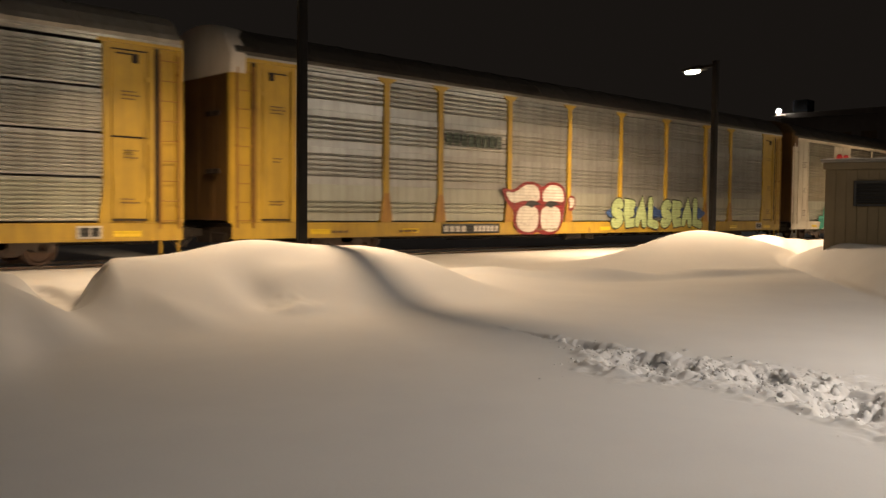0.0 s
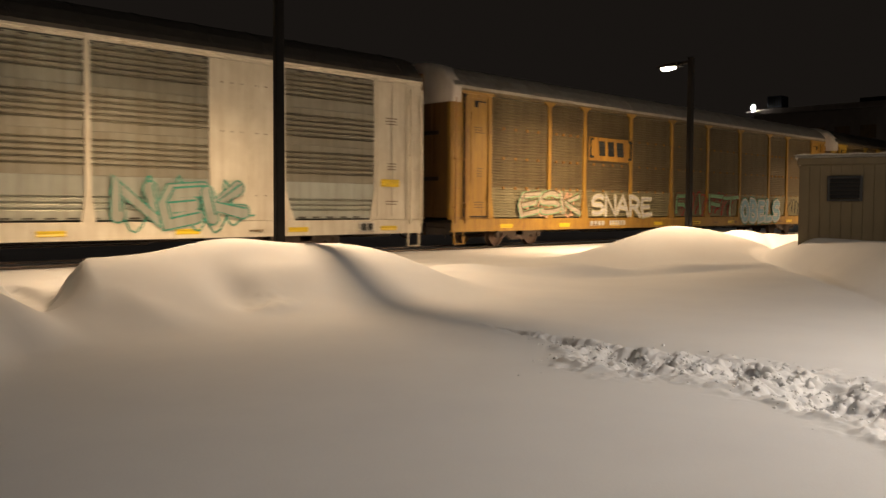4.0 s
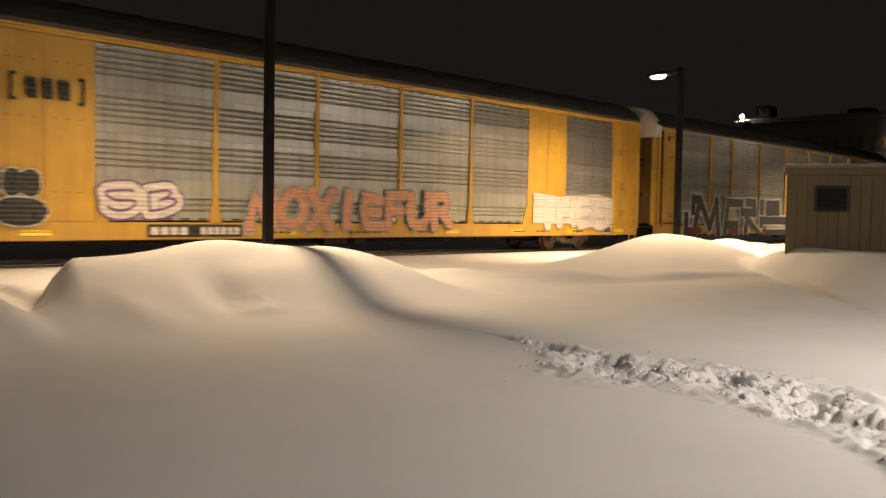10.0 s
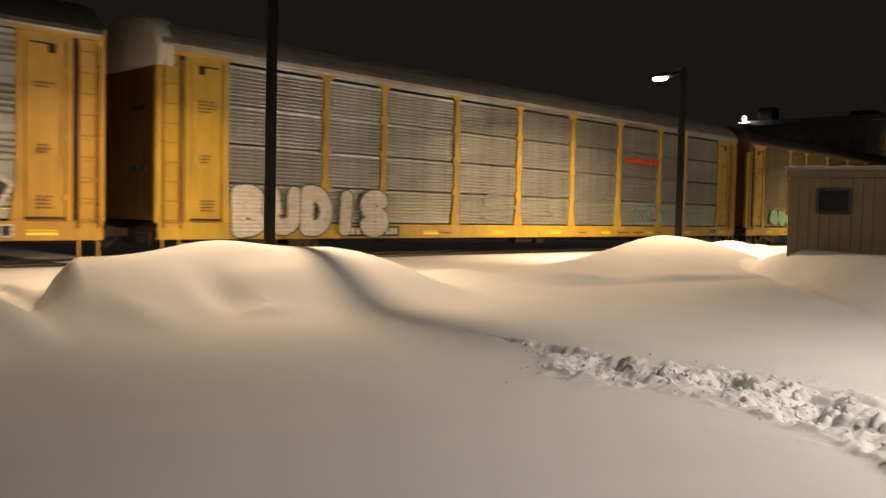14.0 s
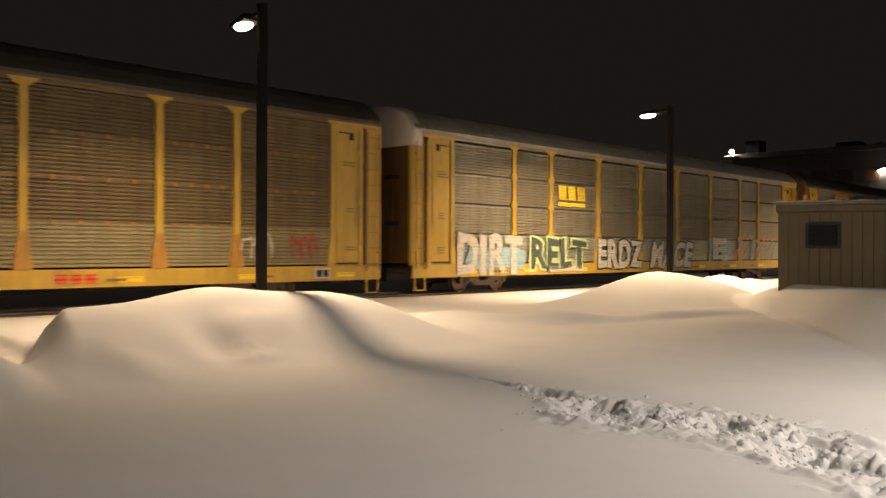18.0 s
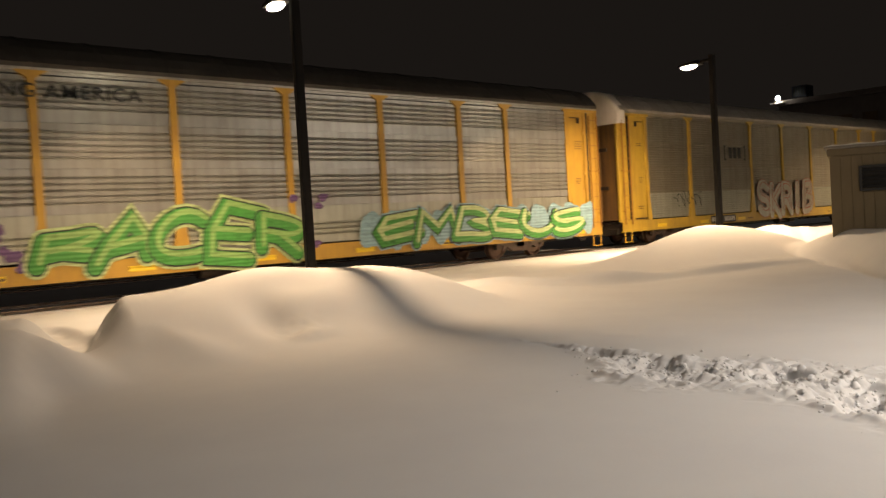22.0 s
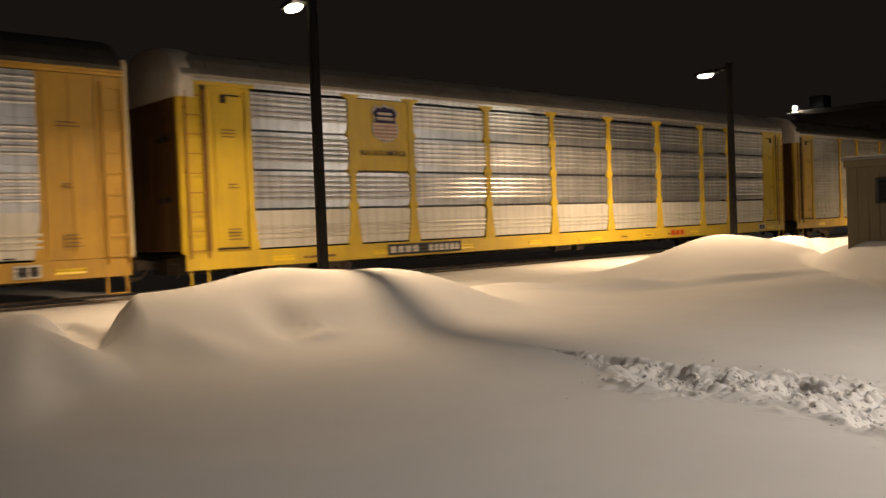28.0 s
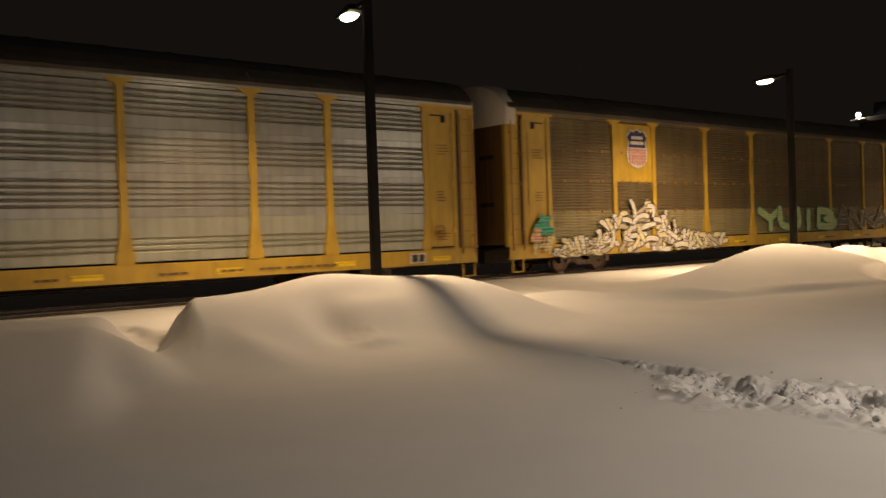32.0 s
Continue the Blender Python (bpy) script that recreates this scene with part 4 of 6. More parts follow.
car_h = build_car(7, "yellow auto-carrier rail car with gapped galvanised screens and pale bubble letters", top=GREY_ROOF, cap=WHITE_HOOD, gapped=True, fine=True)
car_i = build_car(8, "yellow auto-carrier rail car with brown grimy screens and green bubble letters", sheet=RUSTY_SCREEN, cap=BROWN_END)
car_j = build_car(9, "yellow auto-carrier rail car with dull gapped screens and white lettering", sheet=DULL_GALVANISED, top=GREY_ROOF, cap=WHITE_HOOD, gapped=True)
car_k = build_car(10, "yellow auto-carrier rail car with a shield emblem and green graffiti", cap=BROWN_END, paint=ORANGE_YELLOW, crest=True)
car_l = build_car(11, "yellow auto-carrier rail car with dull screens and a red-outlined tag", sheet=DULL_GALVANISED, top=GREY_ROOF, cap=WHITE_HOOD)
car_m = build_car(12, "orange-yellow auto-carrier rail car with wide panels and blue graffiti", "wide", ORANGE_YELLOW, sheet=CLEAN_GALVANISED, cap=OLD_CREAM)
car_n = build_car(13, "clean bright yellow auto-carrier rail car with a shield emblem", paint=BRIGHT_YELLOW, sheet=CLEAN_GALVANISED, top=GREY_ROOF, cap=WHITE_HOOD, gapped=True, crest=True)
car_o = build_car(14, "yellow auto-carrier rail car with galvanised screens and faded white tags", cap=WHITE_HOOD)
car_p = build_car(15, "yellow auto-carrier rail car with brown screens, a shield and dense graffiti", sheet=RUSTY_SCREEN, cap=WHITE_HOOD, crest=True)
# ---- paint on the cars: emblems, number boards, stencils, graffiti ----
FACE = SIDE - 0.052


def skin(car, name, verts, faces, mat, label="", layer=0, lift=0.0):
    """A thin film of paint on a car's near side; verts are (x, z)."""
    y = FACE - 0.003 * layer - lift
    me = bpy.data.meshes.new(name)
    me.from_pydata([(x, y, z) for x, z in verts], [], faces)
    me.materials.append(mat)
    ob = new(name, me)
    ob.parent = car
    if label:
        tagged(ob, label)
    return ob


def fit(points, x0, x1, z0, z1):
    return [(x0 + (x1 - x0) * u, z0 + (z1 - z0) * v) for u, v in points]


def rounded(points, times=2):
    """The closed outline with its corners cut twice over."""
    for _ in range(times):
        out = []
        for (a, b), (c, d) in zip(points, points[1:] + points[:1]):
            out += [(0.75 * a + 0.25 * c, 0.75 * b + 0.25 * d), (0.25 * a + 0.75 * c, 0.25 * b + 0.75 * d)]
        points = out
    return points


def shape(car, name, mat, points, at, label="", layer=0, soft=False):
    pts = fit(rounded(points) if soft else points, *at)
    return skin(car, name, pts, [list(range(len(pts)))], mat, label, layer)


def ribbon(points, width):
    vs, fs = [], []
    for k, (x, z) in enumerate(points):
        a, b = points[max(k - 1, 0)], points[min(k + 1, len(points) - 1)]
        dx, dz = b[0] - a[0], b[1] - a[1]
        n = math.hypot(dx, dz) or 1
        vs += [(x - dz / n * width / 2, z + dx / n * width / 2), (x + dz / n * width / 2, z - dx / n * width / 2)]
        if k:
            fs.append((2 * k - 2, 2 * k - 1, 2 * k + 1, 2 * k))
    return vs, fs


def stroke(car, name, mat, points, at, width, label="", layer=0):
    vs, fs = ribbon(fit(points, *at), width)
    return skin(car, name, vs, fs, mat, label, layer)


LETTERS = {}


def letters(text, offset, warp, lean):
    key = (text, offset, warp, lean)
    if key not in LETTERS:
        c = bpy.data.curves.new("letters", "FONT")
        c.body, c.size, c.offset, c.shear, c.resolution_u = text, 1.0, offset, lean, 4
        c.space_character = 1.06
        ob = bpy.data.objects.new("letters", c)
        me = bpy.data.meshes.new_from_object(ob)
        pts = np.empty(len(me.vertices) * 3)
        me.vertices.foreach_get("co", pts)
        pts = pts.reshape(-1, 3)[:, :2]
        faces = [tuple(p.vertices) for p in me.polygons]
        bpy.data.objects.remove(ob)
        bpy.data.meshes.remove(me)
        LETTERS[key] = (pts, faces)
    return LETTERS[key]


def islands(vs, faces):
    """The separate letters of a flat mesh."""
    root = list(range(len(vs)))

    def top(i):
        while root[i] != i:
            root[i] = root[root[i]]
            i = root[i]
        return i

    for f in faces:
        a = top(f[0])
        for i in f[1:]:
            root[top(i)] = a
    groups = {}
    for f in faces:
        groups.setdefault(top(f[0]), []).append(f)
    out = []
    for its in groups.values():
        order = sorted({i for f in its for i in f})
        at = {i: k for k, i in enumerate(order)}
        out.append(([vs[i] for i in order], [tuple(at[i] for i in f) for f in its]))
    return out


def word(car, text, at, layers, warp=0.0, lean=0.0, label=""):
    """Sprayed lettering that fills a box: layers of (fattening, colour), from the back to the front."""
    x0, x1, z0, z1 = at
    base, _ = letters(text, layers[0][0], warp, lean)
    lo, hi = base.min(0), base.max(0)
    for k, (offset, mat) in enumerate(layers):
        pts, faces = letters(text, offset, warp, lean)
        q = (pts - lo) / (hi - lo)
        u = q[:, 0] + warp * 0.02 * np.sin(q[:, 1] * 7 + q[:, 0] * 30)
        v = q[:, 1] + warp * (0.10 * np.sin(q[:, 0] * 23 + 1) * (q[:, 1] - 0.3) + 0.05 * np.sin(q[:, 0] * 11))
        vs = list(zip(x0 + (x1 - x0) * u, z0 + (z1 - z0) * v))
        for j, (own, its) in enumerate(islands(vs, faces)):
            skin(car, "graffiti_letter" if k == 0 else "letter_fill", own, its, mat, label if k == 0 else "", k)


def blob(n, wob, seed, squash=1.0):
    r = random.Random(seed)
    ph = [r.uniform(0, math.tau) for _ in range(4)]
    out = []
    for k in range(n):
        a = k * math.tau / n
        rad = 0.5 * (1 - wob + wob * (0.5 * math.sin(3 * a + ph[0]) + 0.3 * math.sin(5 * a + ph[1]) + 0.4 * math.sin(2 * a + ph[2])))
        out.append((0.5 + rad * math.cos(a), 0.5 + rad * math.sin(a) * squash))
    return out


def cloud(car, mat, at, seed, count=4, label="", layer=0):
    """A run of overlapping rounded fills, as behind bubble letters."""
    x0, x1, z0, z1 = at
    w = (x1 - x0) / count
    for k in range(count):
        shape(car, "graffiti_fill", mat, blob(22, 0.16, seed + k), (x0 + w * (k - 0.12), x0 + w * (k + 1.12), z0, z1), label if k == 0 else "", layer + 0.1 * k)


def scribble(car, mat, at, seed, loops=5, width=0.05, label="", layer=0):
    r = random.Random(seed)
    pts = []
    p = [r.uniform(0, math.tau) for _ in range(3)]
    n = loops * 16
    for k in range(n + 1):
        t = k / n
        u = t * 0.86 + 0.07 + 0.07 * math.sin(loops * math.tau * t + p[0])
        v = 0.5 + 0.36 * math.sin(loops * math.tau * t * 1.0 + p[1]) + 0.14 * math.sin(loops * 2.3 * math.tau * t + p[2])
        pts.append((u, v))
    stroke(car, "graffiti", mat, pts, at, width, label, layer)


# brush letters: the strokes of each letter in a box of 1 by 1
def arc(cx, cz, rx, rz, a, b, n=9):
    return [(cx + rx * math.cos(math.radians(a + (b - a) * k / n)), cz + rz * math.sin(math.radians(a + (b - a) * k / n))) for k in range(n + 1)]


BRUSH = {
    "A": [[(0, 0), (0.18, 0.45), (0.5, 1), (0.82, 0.45), (1, 0)], [(0.2, 0.36), (0.8, 0.36)]],
    "B": [[(0.1, 0), (0.1, 1)], [(0.1, 1)] + arc(0.45, 0.76, 0.40, 0.24, 90, -90) + arc(0.5, 0.26, 0.5, 0.26, 90, -90) + [(0.1, 0)]],
    "C": [arc(0.55, 0.5, 0.55, 0.5, 50, 310, 14)],
    "D": [[(0.1, 0), (0.1, 1)], [(0.1, 1)] + arc(0.4, 0.5, 0.6, 0.5, 90, -90, 12) + [(0.1, 0)]],
    "E": [[(1, 0.95), (0.2, 1), (0.05, 0.5), (0.2, 0), (1, 0.05)], [(0.1, 0.5), (0.8, 0.52)]],
    "F": [[(1, 1), (0.1, 0.95), (0.1, 0)], [(0.1, 0.5), (0.75, 0.5)]],
    "G": [arc(0.55, 0.5, 0.55, 0.5, 50, 340, 14) + [(0.55, 0.42)]],
    "H": [[(0.05, 0), (0.05, 1)], [(0.95, 0), (0.95, 1)], [(0.05, 0.5), (0.95, 0.5)]],
    "I": [[(0.5, 0), (0.5, 1)]],
    "K": [[(0.1, 0), (0.1, 1)], [(0.95, 1), (0.2, 0.48), (1, 0)]],
    "L": [[(0.15, 1), (0.1, 0.05), (1, 0)]],
    "M": [[(0, 0), (0.12, 1), (0.5, 0.35), (0.88, 1), (1, 0)]],
    "N": [[(0.05, 0), (0.1, 1), (0.9, 0), (0.95, 1)]],
    "O": [arc(0.5, 0.5, 0.5, 0.5, 0, 360, 18)],
    "R": [[(0.1, 0), (0.1, 1)], [(0.1, 1)] + arc(0.5, 0.74, 0.42, 0.26, 90, -90) + [(0.2, 0.46)], [(0.45, 0.48), (1, 0)]],
    "S": [arc(0.5, 0.75, 0.46, 0.25, 30, 270, 10) + arc(0.5, 0.25, 0.48, 0.25, 90, -150, 10)],
    "T": [[(0, 0.95), (1, 1)], [(0.5, 0.95), (0.5, 0)]],
    "U": [[(0.02, 1), (0.02, 0.4)] + arc(0.5, 0.4, 0.48, 0.4, 180, 360, 10) + [(0.98, 1)]],
    "X": [[(0, 0), (1, 1)], [(0, 1), (1, 0)]],
    "Y": [[(0, 1), (0.5, 0.5), (1, 1)], [(0.5, 0.5), (0.5, 0)]],
    "Z": [[(0.05, 0.95), (0.95, 1), (0.05, 0), (1, 0.05)]],
}


def brush_letter(strokes, width, y, drop=0.00004):
    """Round-ended strokes, each one connected band."""
    vs, fs, n = [], [], 0
    h = width / 2
    for line in strokes:
        if math.dist(line[0], line[-1]) < 1e-6:
            line = line + [line[1]]
        last = len(line) - 1
        ways = [((b[0] - a[0]) / (math.dist(a, b) or 1), (b[1] - a[1]) / (math.dist(a, b) or 1)) for a, b in zip(line, line[1:])]
        left, right = [], []
        for k, (x, z) in enumerate(line):
            p, q = ways[max(k - 1, 0)], ways[min(k, last - 1)]
            tx, tz = p[0] + q[0], p[1] + q[1]
            d = math.hypot(tx, tz)
            if d < 0.2:
                tx, tz, d = -p[1], p[0], 1.0
            tx, tz = tx / d, tz / d
            m = h * min(1.45, 1 / max(0.3, tx * q[0] + tz * q[1]))
            n += 1
            left.append(len(vs))
            vs.append((x - tz * m, y - n * drop, z + tx * m))
            right.append(len(vs))
            vs.append((x + tz * m, y - n * drop, z - tx * m))
        for k in range(last):
            fs.append((left[k], right[k], right[k + 1], left[k + 1]))
        for end, way, pair in ((line[0], (-ways[0][0], -ways[0][1]), (right[0], left[0])), (line[-1], ways[-1], (left[-1], right[-1]))):
            cap = []
            for k in range(1, 6):
                a = math.radians(90 - 30 * k)
                cx, cz = math.cos(a), math.sin(a)
                cap.append(len(vs))
                vs.append((end[0] + h * (way[0] * cx - way[1] * cz), y - n * drop, end[1] + h * (way[1] * cx + way[0] * cz)))
            fs.append((pair[0], *cap, pair[1]))
    return vs, fs


def bubble(car, text, at, halo, layers, seed, label="", wild=1.0, lap=0.16, lean=0.0):
    """Fat sprayed letters that lap over one another: a shared halo, then each letter's outline, fill and shine."""
    r = random.Random(seed)
    x0, x1, z0, z1 = at
    cell = (x1 - x0) / len(text)
    fat = layers[0][0]
    jobs = []
    for j, ch in enumerate(text):
        inset = fat / 2
        a, b = x0 + cell * j - lap * cell * 0.5 + inset, x0 + cell * (j + 1) + lap * cell * 0.5 - inset
        lo, hi = z0 + inset + 0.10 * (z1 - z0) * wild * r.random(), z1 - inset - 0.14 * (z1 - z0) * wild * r.random()
        tilt, swell = wild * r.uniform(-0.16, 0.16) + lean, wild * r.uniform(-0.12, 0.12)
        mid = 0.5 * (a + b)
        strokes = []
        for line in BRUSH[ch]:
            out = []
            for u, v in line:
                z = lo + (hi - lo) * v
                x = mid + (a + (b - a) * u - mid) * (1 + swell * (0.5 - v)) + tilt * (z - 0.5 * (lo + hi))
                out.append((x, z + wild * 0.05 * math.sin(3 * u + seed + j)))
            strokes.append(out)
        jobs.append(strokes)

    def lay(name, strokes, width, y, mat, tag=""):
        vs, fs = brush_letter(strokes, width, y)
        me = bpy.data.meshes.new(name)
        me.from_pydata(vs, [], fs)
        me.materials.append(mat)
        ob = new(name, me)
        ob.parent = car
        if tag:
            tagged(ob, tag)

    y = FACE - 0.002
    if halo:
        for j, strokes in enumerate(jobs):
            lay("graffiti_halo", strokes, halo[0], y - 0.003 * (j % 2), halo[1])
    y -= 0.007
    for j, strokes in enumerate(jobs):
        for k, (width, mat) in enumerate(layers):
            shift = [[(x + 0.03 * k * (k > 1), z + 0.04 * k * (k > 1)) for x, z in line] for line in strokes]
            lay("graffiti_letter" if k == 0 else "letter_fill", shift, width, y, mat, label if k == 0 and j == 0 else "")
            y -= 0.0027


def bars(car, name, mat, at, widths, layer=1, gap=0.25):
    """Lettering too small or private to read, as plain bars."""
    x0, x1, z0, z1 = at
    total = sum(widths) + gap * (len(widths) - 1)
    k = (x1 - x0) / total
    vs, fs = [], []
    x = x0
    for w in widths:
        o = len(vs)
        vs += [(x, z0), (x + w * k, z0), (x + w * k, z1), (x, z1)]
        fs.append((o, o + 1, o + 2, o + 3))
        x += (w + gap) * k
    ob = skin(car, name, vs, fs, mat, "", layer, 0.0)
    return tagged(ob, kind="stuff") if len(widths) > 1 else ob


def number_board(car, x0, x1, board=BLACK, ink=WHITE):
    z0, z1 = SILL + 0.05, SILL + 0.33
    if board:
        shape(car, "number_board", board, [(0, 0), (1, 0), (1, 1), (0, 1)], (x0, x1, z0, z1), "black number board with pale characters")
    m = (z1 - z0) * 0.2
    bars(car, "number_mark", ink, (x0 + 0.08, x0 + (x1 - x0) * 0.40, z0 + m, z1 - m), (1, 1, 1, 1), 1, 0.3)
    bars(car, "number_mark", ink, (x0 + (x1 - x0) * 0.54, x1 - 0.08, z0 + m, z1 - m), (1, 1, 1, 1, 1, 1), 1, 0.3)


SHIELD = [(0.5, 0.0), (0.72, 0.06), (0.90, 0.16), (0.97, 0.34), (0.93, 0.52), (0.88, 0.66), (0.98, 0.80), (0.90, 0.86), (0.80, 0.96), (0.66, 0.93), (0.5, 1.0), (0.34, 0.93), (0.20, 0.96), (0.10, 0.86), (0.02, 0.80), (0.12, 0.66), (0.07, 0.52), (0.03, 0.34), (0.10, 0.16), (0.28, 0.06)]


def shield(car, at, stripe=RED):
    x0, x1, z0, z1 = at
    shape(car, "emblem", WHITE, SHIELD, (x0 - 0.06, x1 + 0.06, z0 - 0.06, z1 + 0.06), "striped shield emblem")
    shape(car, "emblem_top", NAVY, [p for p in SHIELD if p[1] >= 0.52], at, "", 1)
    h = z1 - z0
    for k in range(7):
        u = 0.10 + 0.125 * k
        low = 0.03 + 0.55 * (u + 0.025 - 0.5) ** 2
        shape(car, "emblem_stripe", stripe, [(u, low), (u + 0.055, low), (u + 0.055, 0.50), (u, 0.50)], at, "", 1)
    bars(car, "emblem_mark", WHITE, (x0 + 0.22 * (x1 - x0), x0 + 0.78 * (x1 - x0), z0 + 0.74 * h, z0 + 0.83 * h), (5,), 2)
    bars(car, "emblem_mark", WHITE, (x0 + 0.18 * (x1 - x0), x0 + 0.82 * (x1 - x0), z0 + 0.60 * h, z0 + 0.69 * h), (5,), 2)


def slanted(car, mat, at, label):
    """Three heavy slab shapes between brackets: a railway's emblem."""
    x0, x1, z0, z1 = at
    w = x1 - x0
    for k, (a, b) in enumerate(((0.20, 0.36), (0.41, 0.57), (0.62, 0.80))):
        shape(car, "emblem", mat, [(0.1, 0), (1, 0), (0.9, 1), (0, 1)], (x0 + a * w, x0 + b * w, z0 + 0.22 * (z1 - z0), z1 - 0.12 * (z1 - z0)), label if k == 0 else "", 1)
    for s in (0, 1):
        u = [(0, 0), (1, 0), (1, 0.12), (0.45, 0.12), (0.45, 0.88), (1, 0.88), (1, 1), (0, 1)]
        u = u if s == 0 else [(1 - a, b) for a, b in u[::-1]]
        shape(car, "emblem_bracket", mat, u, (x0 + (0.0 if s == 0 else 0.91) * w, x0 + (0.09 if s == 0 else 1.0) * w, z0 + 0.10 * (z1 - z0), z1), "", 1)


def striped_mark(car, mat, at):
    x0, x1, z0, z1 = at
    w, h = x1 - x0, z1 - z0
    for k in range(5):
        shape(car, "emblem_stripe", mat, [(0.02 * k, 0), (1, 0), (0.97, 1), (0.02 * k, 1)], (x0 + 0.02 * w * k, x0 + 0.50 * w, z0 + h * 0.2 * k, z0 + h * (0.2 * k + 0.11)), "dark striped emblem" if k == 0 else "", 1)
    for a, b in ((0.54, 0.74), (0.78, 1.0)):
        shape(car, "emblem", mat, [(0, 0), (0.9, 0), (1, 1), (0.1, 1)], (x0 + a * w, x0 + b * w, z0, z1), "", 1)


def stencils(car, seed, ink=STENCIL_INK):
    """Small service stencils and placards on the end plates and the sill."""
    r = random.Random(seed)
    for s in (-1, 1):
        for x, z, w in ((12.30, 1.35, 0.42), (12.32, 2.35, 0.30), (12.28, 3.55, 0.45)):
            x = s * (12.47 + r.uniform(-0.06, 0.06)) - 0.45 * w
            for k in range(r.randint(2, 4)):
                bars(car, "stencil", ink, (x, x + w * r.uniform(0.6, 1.0), z - k * 0.075, z - k * 0.075 + 0.028), (3, 2, 4, 1, 3), 1, 0.5)
    shape(car, "data_plate", WHITE, [(0, 0), (1, 0), (1, 1), (0, 1)], (11.35, 11.85, SILL + 0.06, SILL + 0.32), "black and white data plate", 1)
    bars(car, "stencil", BLACK, (11.42, 11.60, SILL + 0.10, SILL + 0.28), (1,), 2)
    bars(car, "stencil", BLACK, (11.64, 11.80, SILL + 0.10, SILL + 0.28), (1,), 2)
    for k in range(6):
        x = r.uniform(-11, 10)
        bars(car, "stencil", ink, (x, x + r.uniform(0.3, 0.7), SILL + 0.12, SILL + 0.17), (2, 3, 2), 1, 0.4)


for index, car in CARS:
    stencils(car, 100 + index)

# B
a = (-4.65, -1.16, 0.54, 2.07)
shape(car_b, "graffiti", DEEP_RED, [(-0.02, 0.92), (0.14, 0.82), (0.28, 1.03), (0.47, 1.02), (0.53, 0.90), (0.62, 1.04), (0.80, 1.02), (0.88, 0.84), (0.86, 0.55), (0.82, 0.10), (0.70, -0.05), (0.52, -0.04), (0.47, 0.03), (0.40, -0.05), (0.22, -0.02), (0.14, 0.18), (0.16, 0.44), (0.06, 0.58)], a, "white cartoon eyes outlined in dark red", 0, True)
shape(car_b, "graffiti_fill", WHITE, [(0.03, 0.84), (0.16, 0.78), (0.30, 0.97), (0.45, 0.96), (0.50, 0.82), (0.50, 0.62), (0.30, 0.66), (0.12, 0.56)], a, "", 1, True)
shape(car_b, "graffiti_fill", WHITE, [(0.53, 0.80), (0.62, 0.98), (0.78, 0.97), (0.84, 0.82), (0.84, 0.60), (0.70, 0.66), (0.55, 0.60)], a, "", 1, True)
shape(car_b, "graffiti_fill", WHITE, [(0.21, 0.50), (0.34, 0.56), (0.48, 0.50), (0.49, 0.18), (0.42, 0.01), (0.26, 0.02), (0.18, 0.20)], a, "", 1, True)
shape(car_b, "graffiti_fill", WHITE, [(0.52, 0.50), (0.66, 0.56), (0.79, 0.50), (0.80, 0.20), (0.72, 0.01), (0.57, 0.02), (0.51, 0.18)], a, "", 1, True)
for u in (0.29, 0.56):
    shape(car_b, "graffiti_fill", BLACK, [(u, 0.54), (u + 0.06, 0.66), (u + 0.16, 0.64), (u + 0.24, 0.56), (u + 0.15, 0.57), (u + 0.10, 0.49), (u + 0.06, 0.54)], a, "", 2, True)
shape(car_b, "graffiti_fill", DEEP_RED, [(0.89, 0.72), (0.98, 0.80), (1.03, 0.64), (0.98, 0.44), (0.90, 0.46), (0.92, 0.58)], a, "", 0, True)
shape(car_b, "graffiti_fill", WHITE, [(0.91, 0.70), (0.97, 0.74), (1.01, 0.64), (0.97, 0.50), (0.92, 0.50), (0.94, 0.60)], a, "", 1, True)
for x in (0.87, 3.95):
    cloud(car_b, BLUE, (x - 0.25, x + 3.1, 0.95, 1.45), 5, 3, "blue and pale green bubble letters")
    bubble(car_b, "SEAL", (x, x + 2.9, 0.55, 1.80), None, ((0.38, BLACK), (0.31, LIME)), 5, "", 0.7)
bars(car_b, "emblem", GREY_GREEN, (-6.95, -4.7, 3.02, 3.38), (1, 1, 1, 1, 1, 1, 1, 1), 1, 0.3)
number_board(car_b, -7.1, -4.73)
# C
ROUND = [(0.2, 0), (0.8, 0), (1, 0.2), (1, 0.8), (0.8, 1), (0.2, 1), (0, 0.8), (0, 0.2)]
for x in (-8.90, -8.12):
    shape(car_c, "emblem", RED, ROUND, (x, x + 0.70, 3.50, 4.16), "red block emblem", 1)
    shape(car_c, "emblem_slot", CREAM, ROUND, (x + 0.27, x + 0.47, 3.73, 3.93), "", 2)
shape(car_c, "graffiti", TEAL, [(0.1, 0), (0.35, 0.05), (0.5, 0.3), (0.62, 0.1), (0.85, 0.12), (1, 0.45), (0.88, 0.6), (0.95, 0.85), (0.7, 0.8), (0.66, 1.0), (0.58, 0.8), (0.45, 0.92), (0.35, 0.75), (0.3, 0.5), (0.1, 0.5), (0.0, 0.3), (0.18, 0.28)], (-10.91, -9.02, 0.47, 1.79), "teal arrow-shaped spray paint")
number_board(car_c, -6.09, -4.05, None, BLACK)
scribble(car_c, BLACK, (-3.49, -0.16, 0.94, 2.0), 3, 6, 0.035, "thin black scrawled tag")
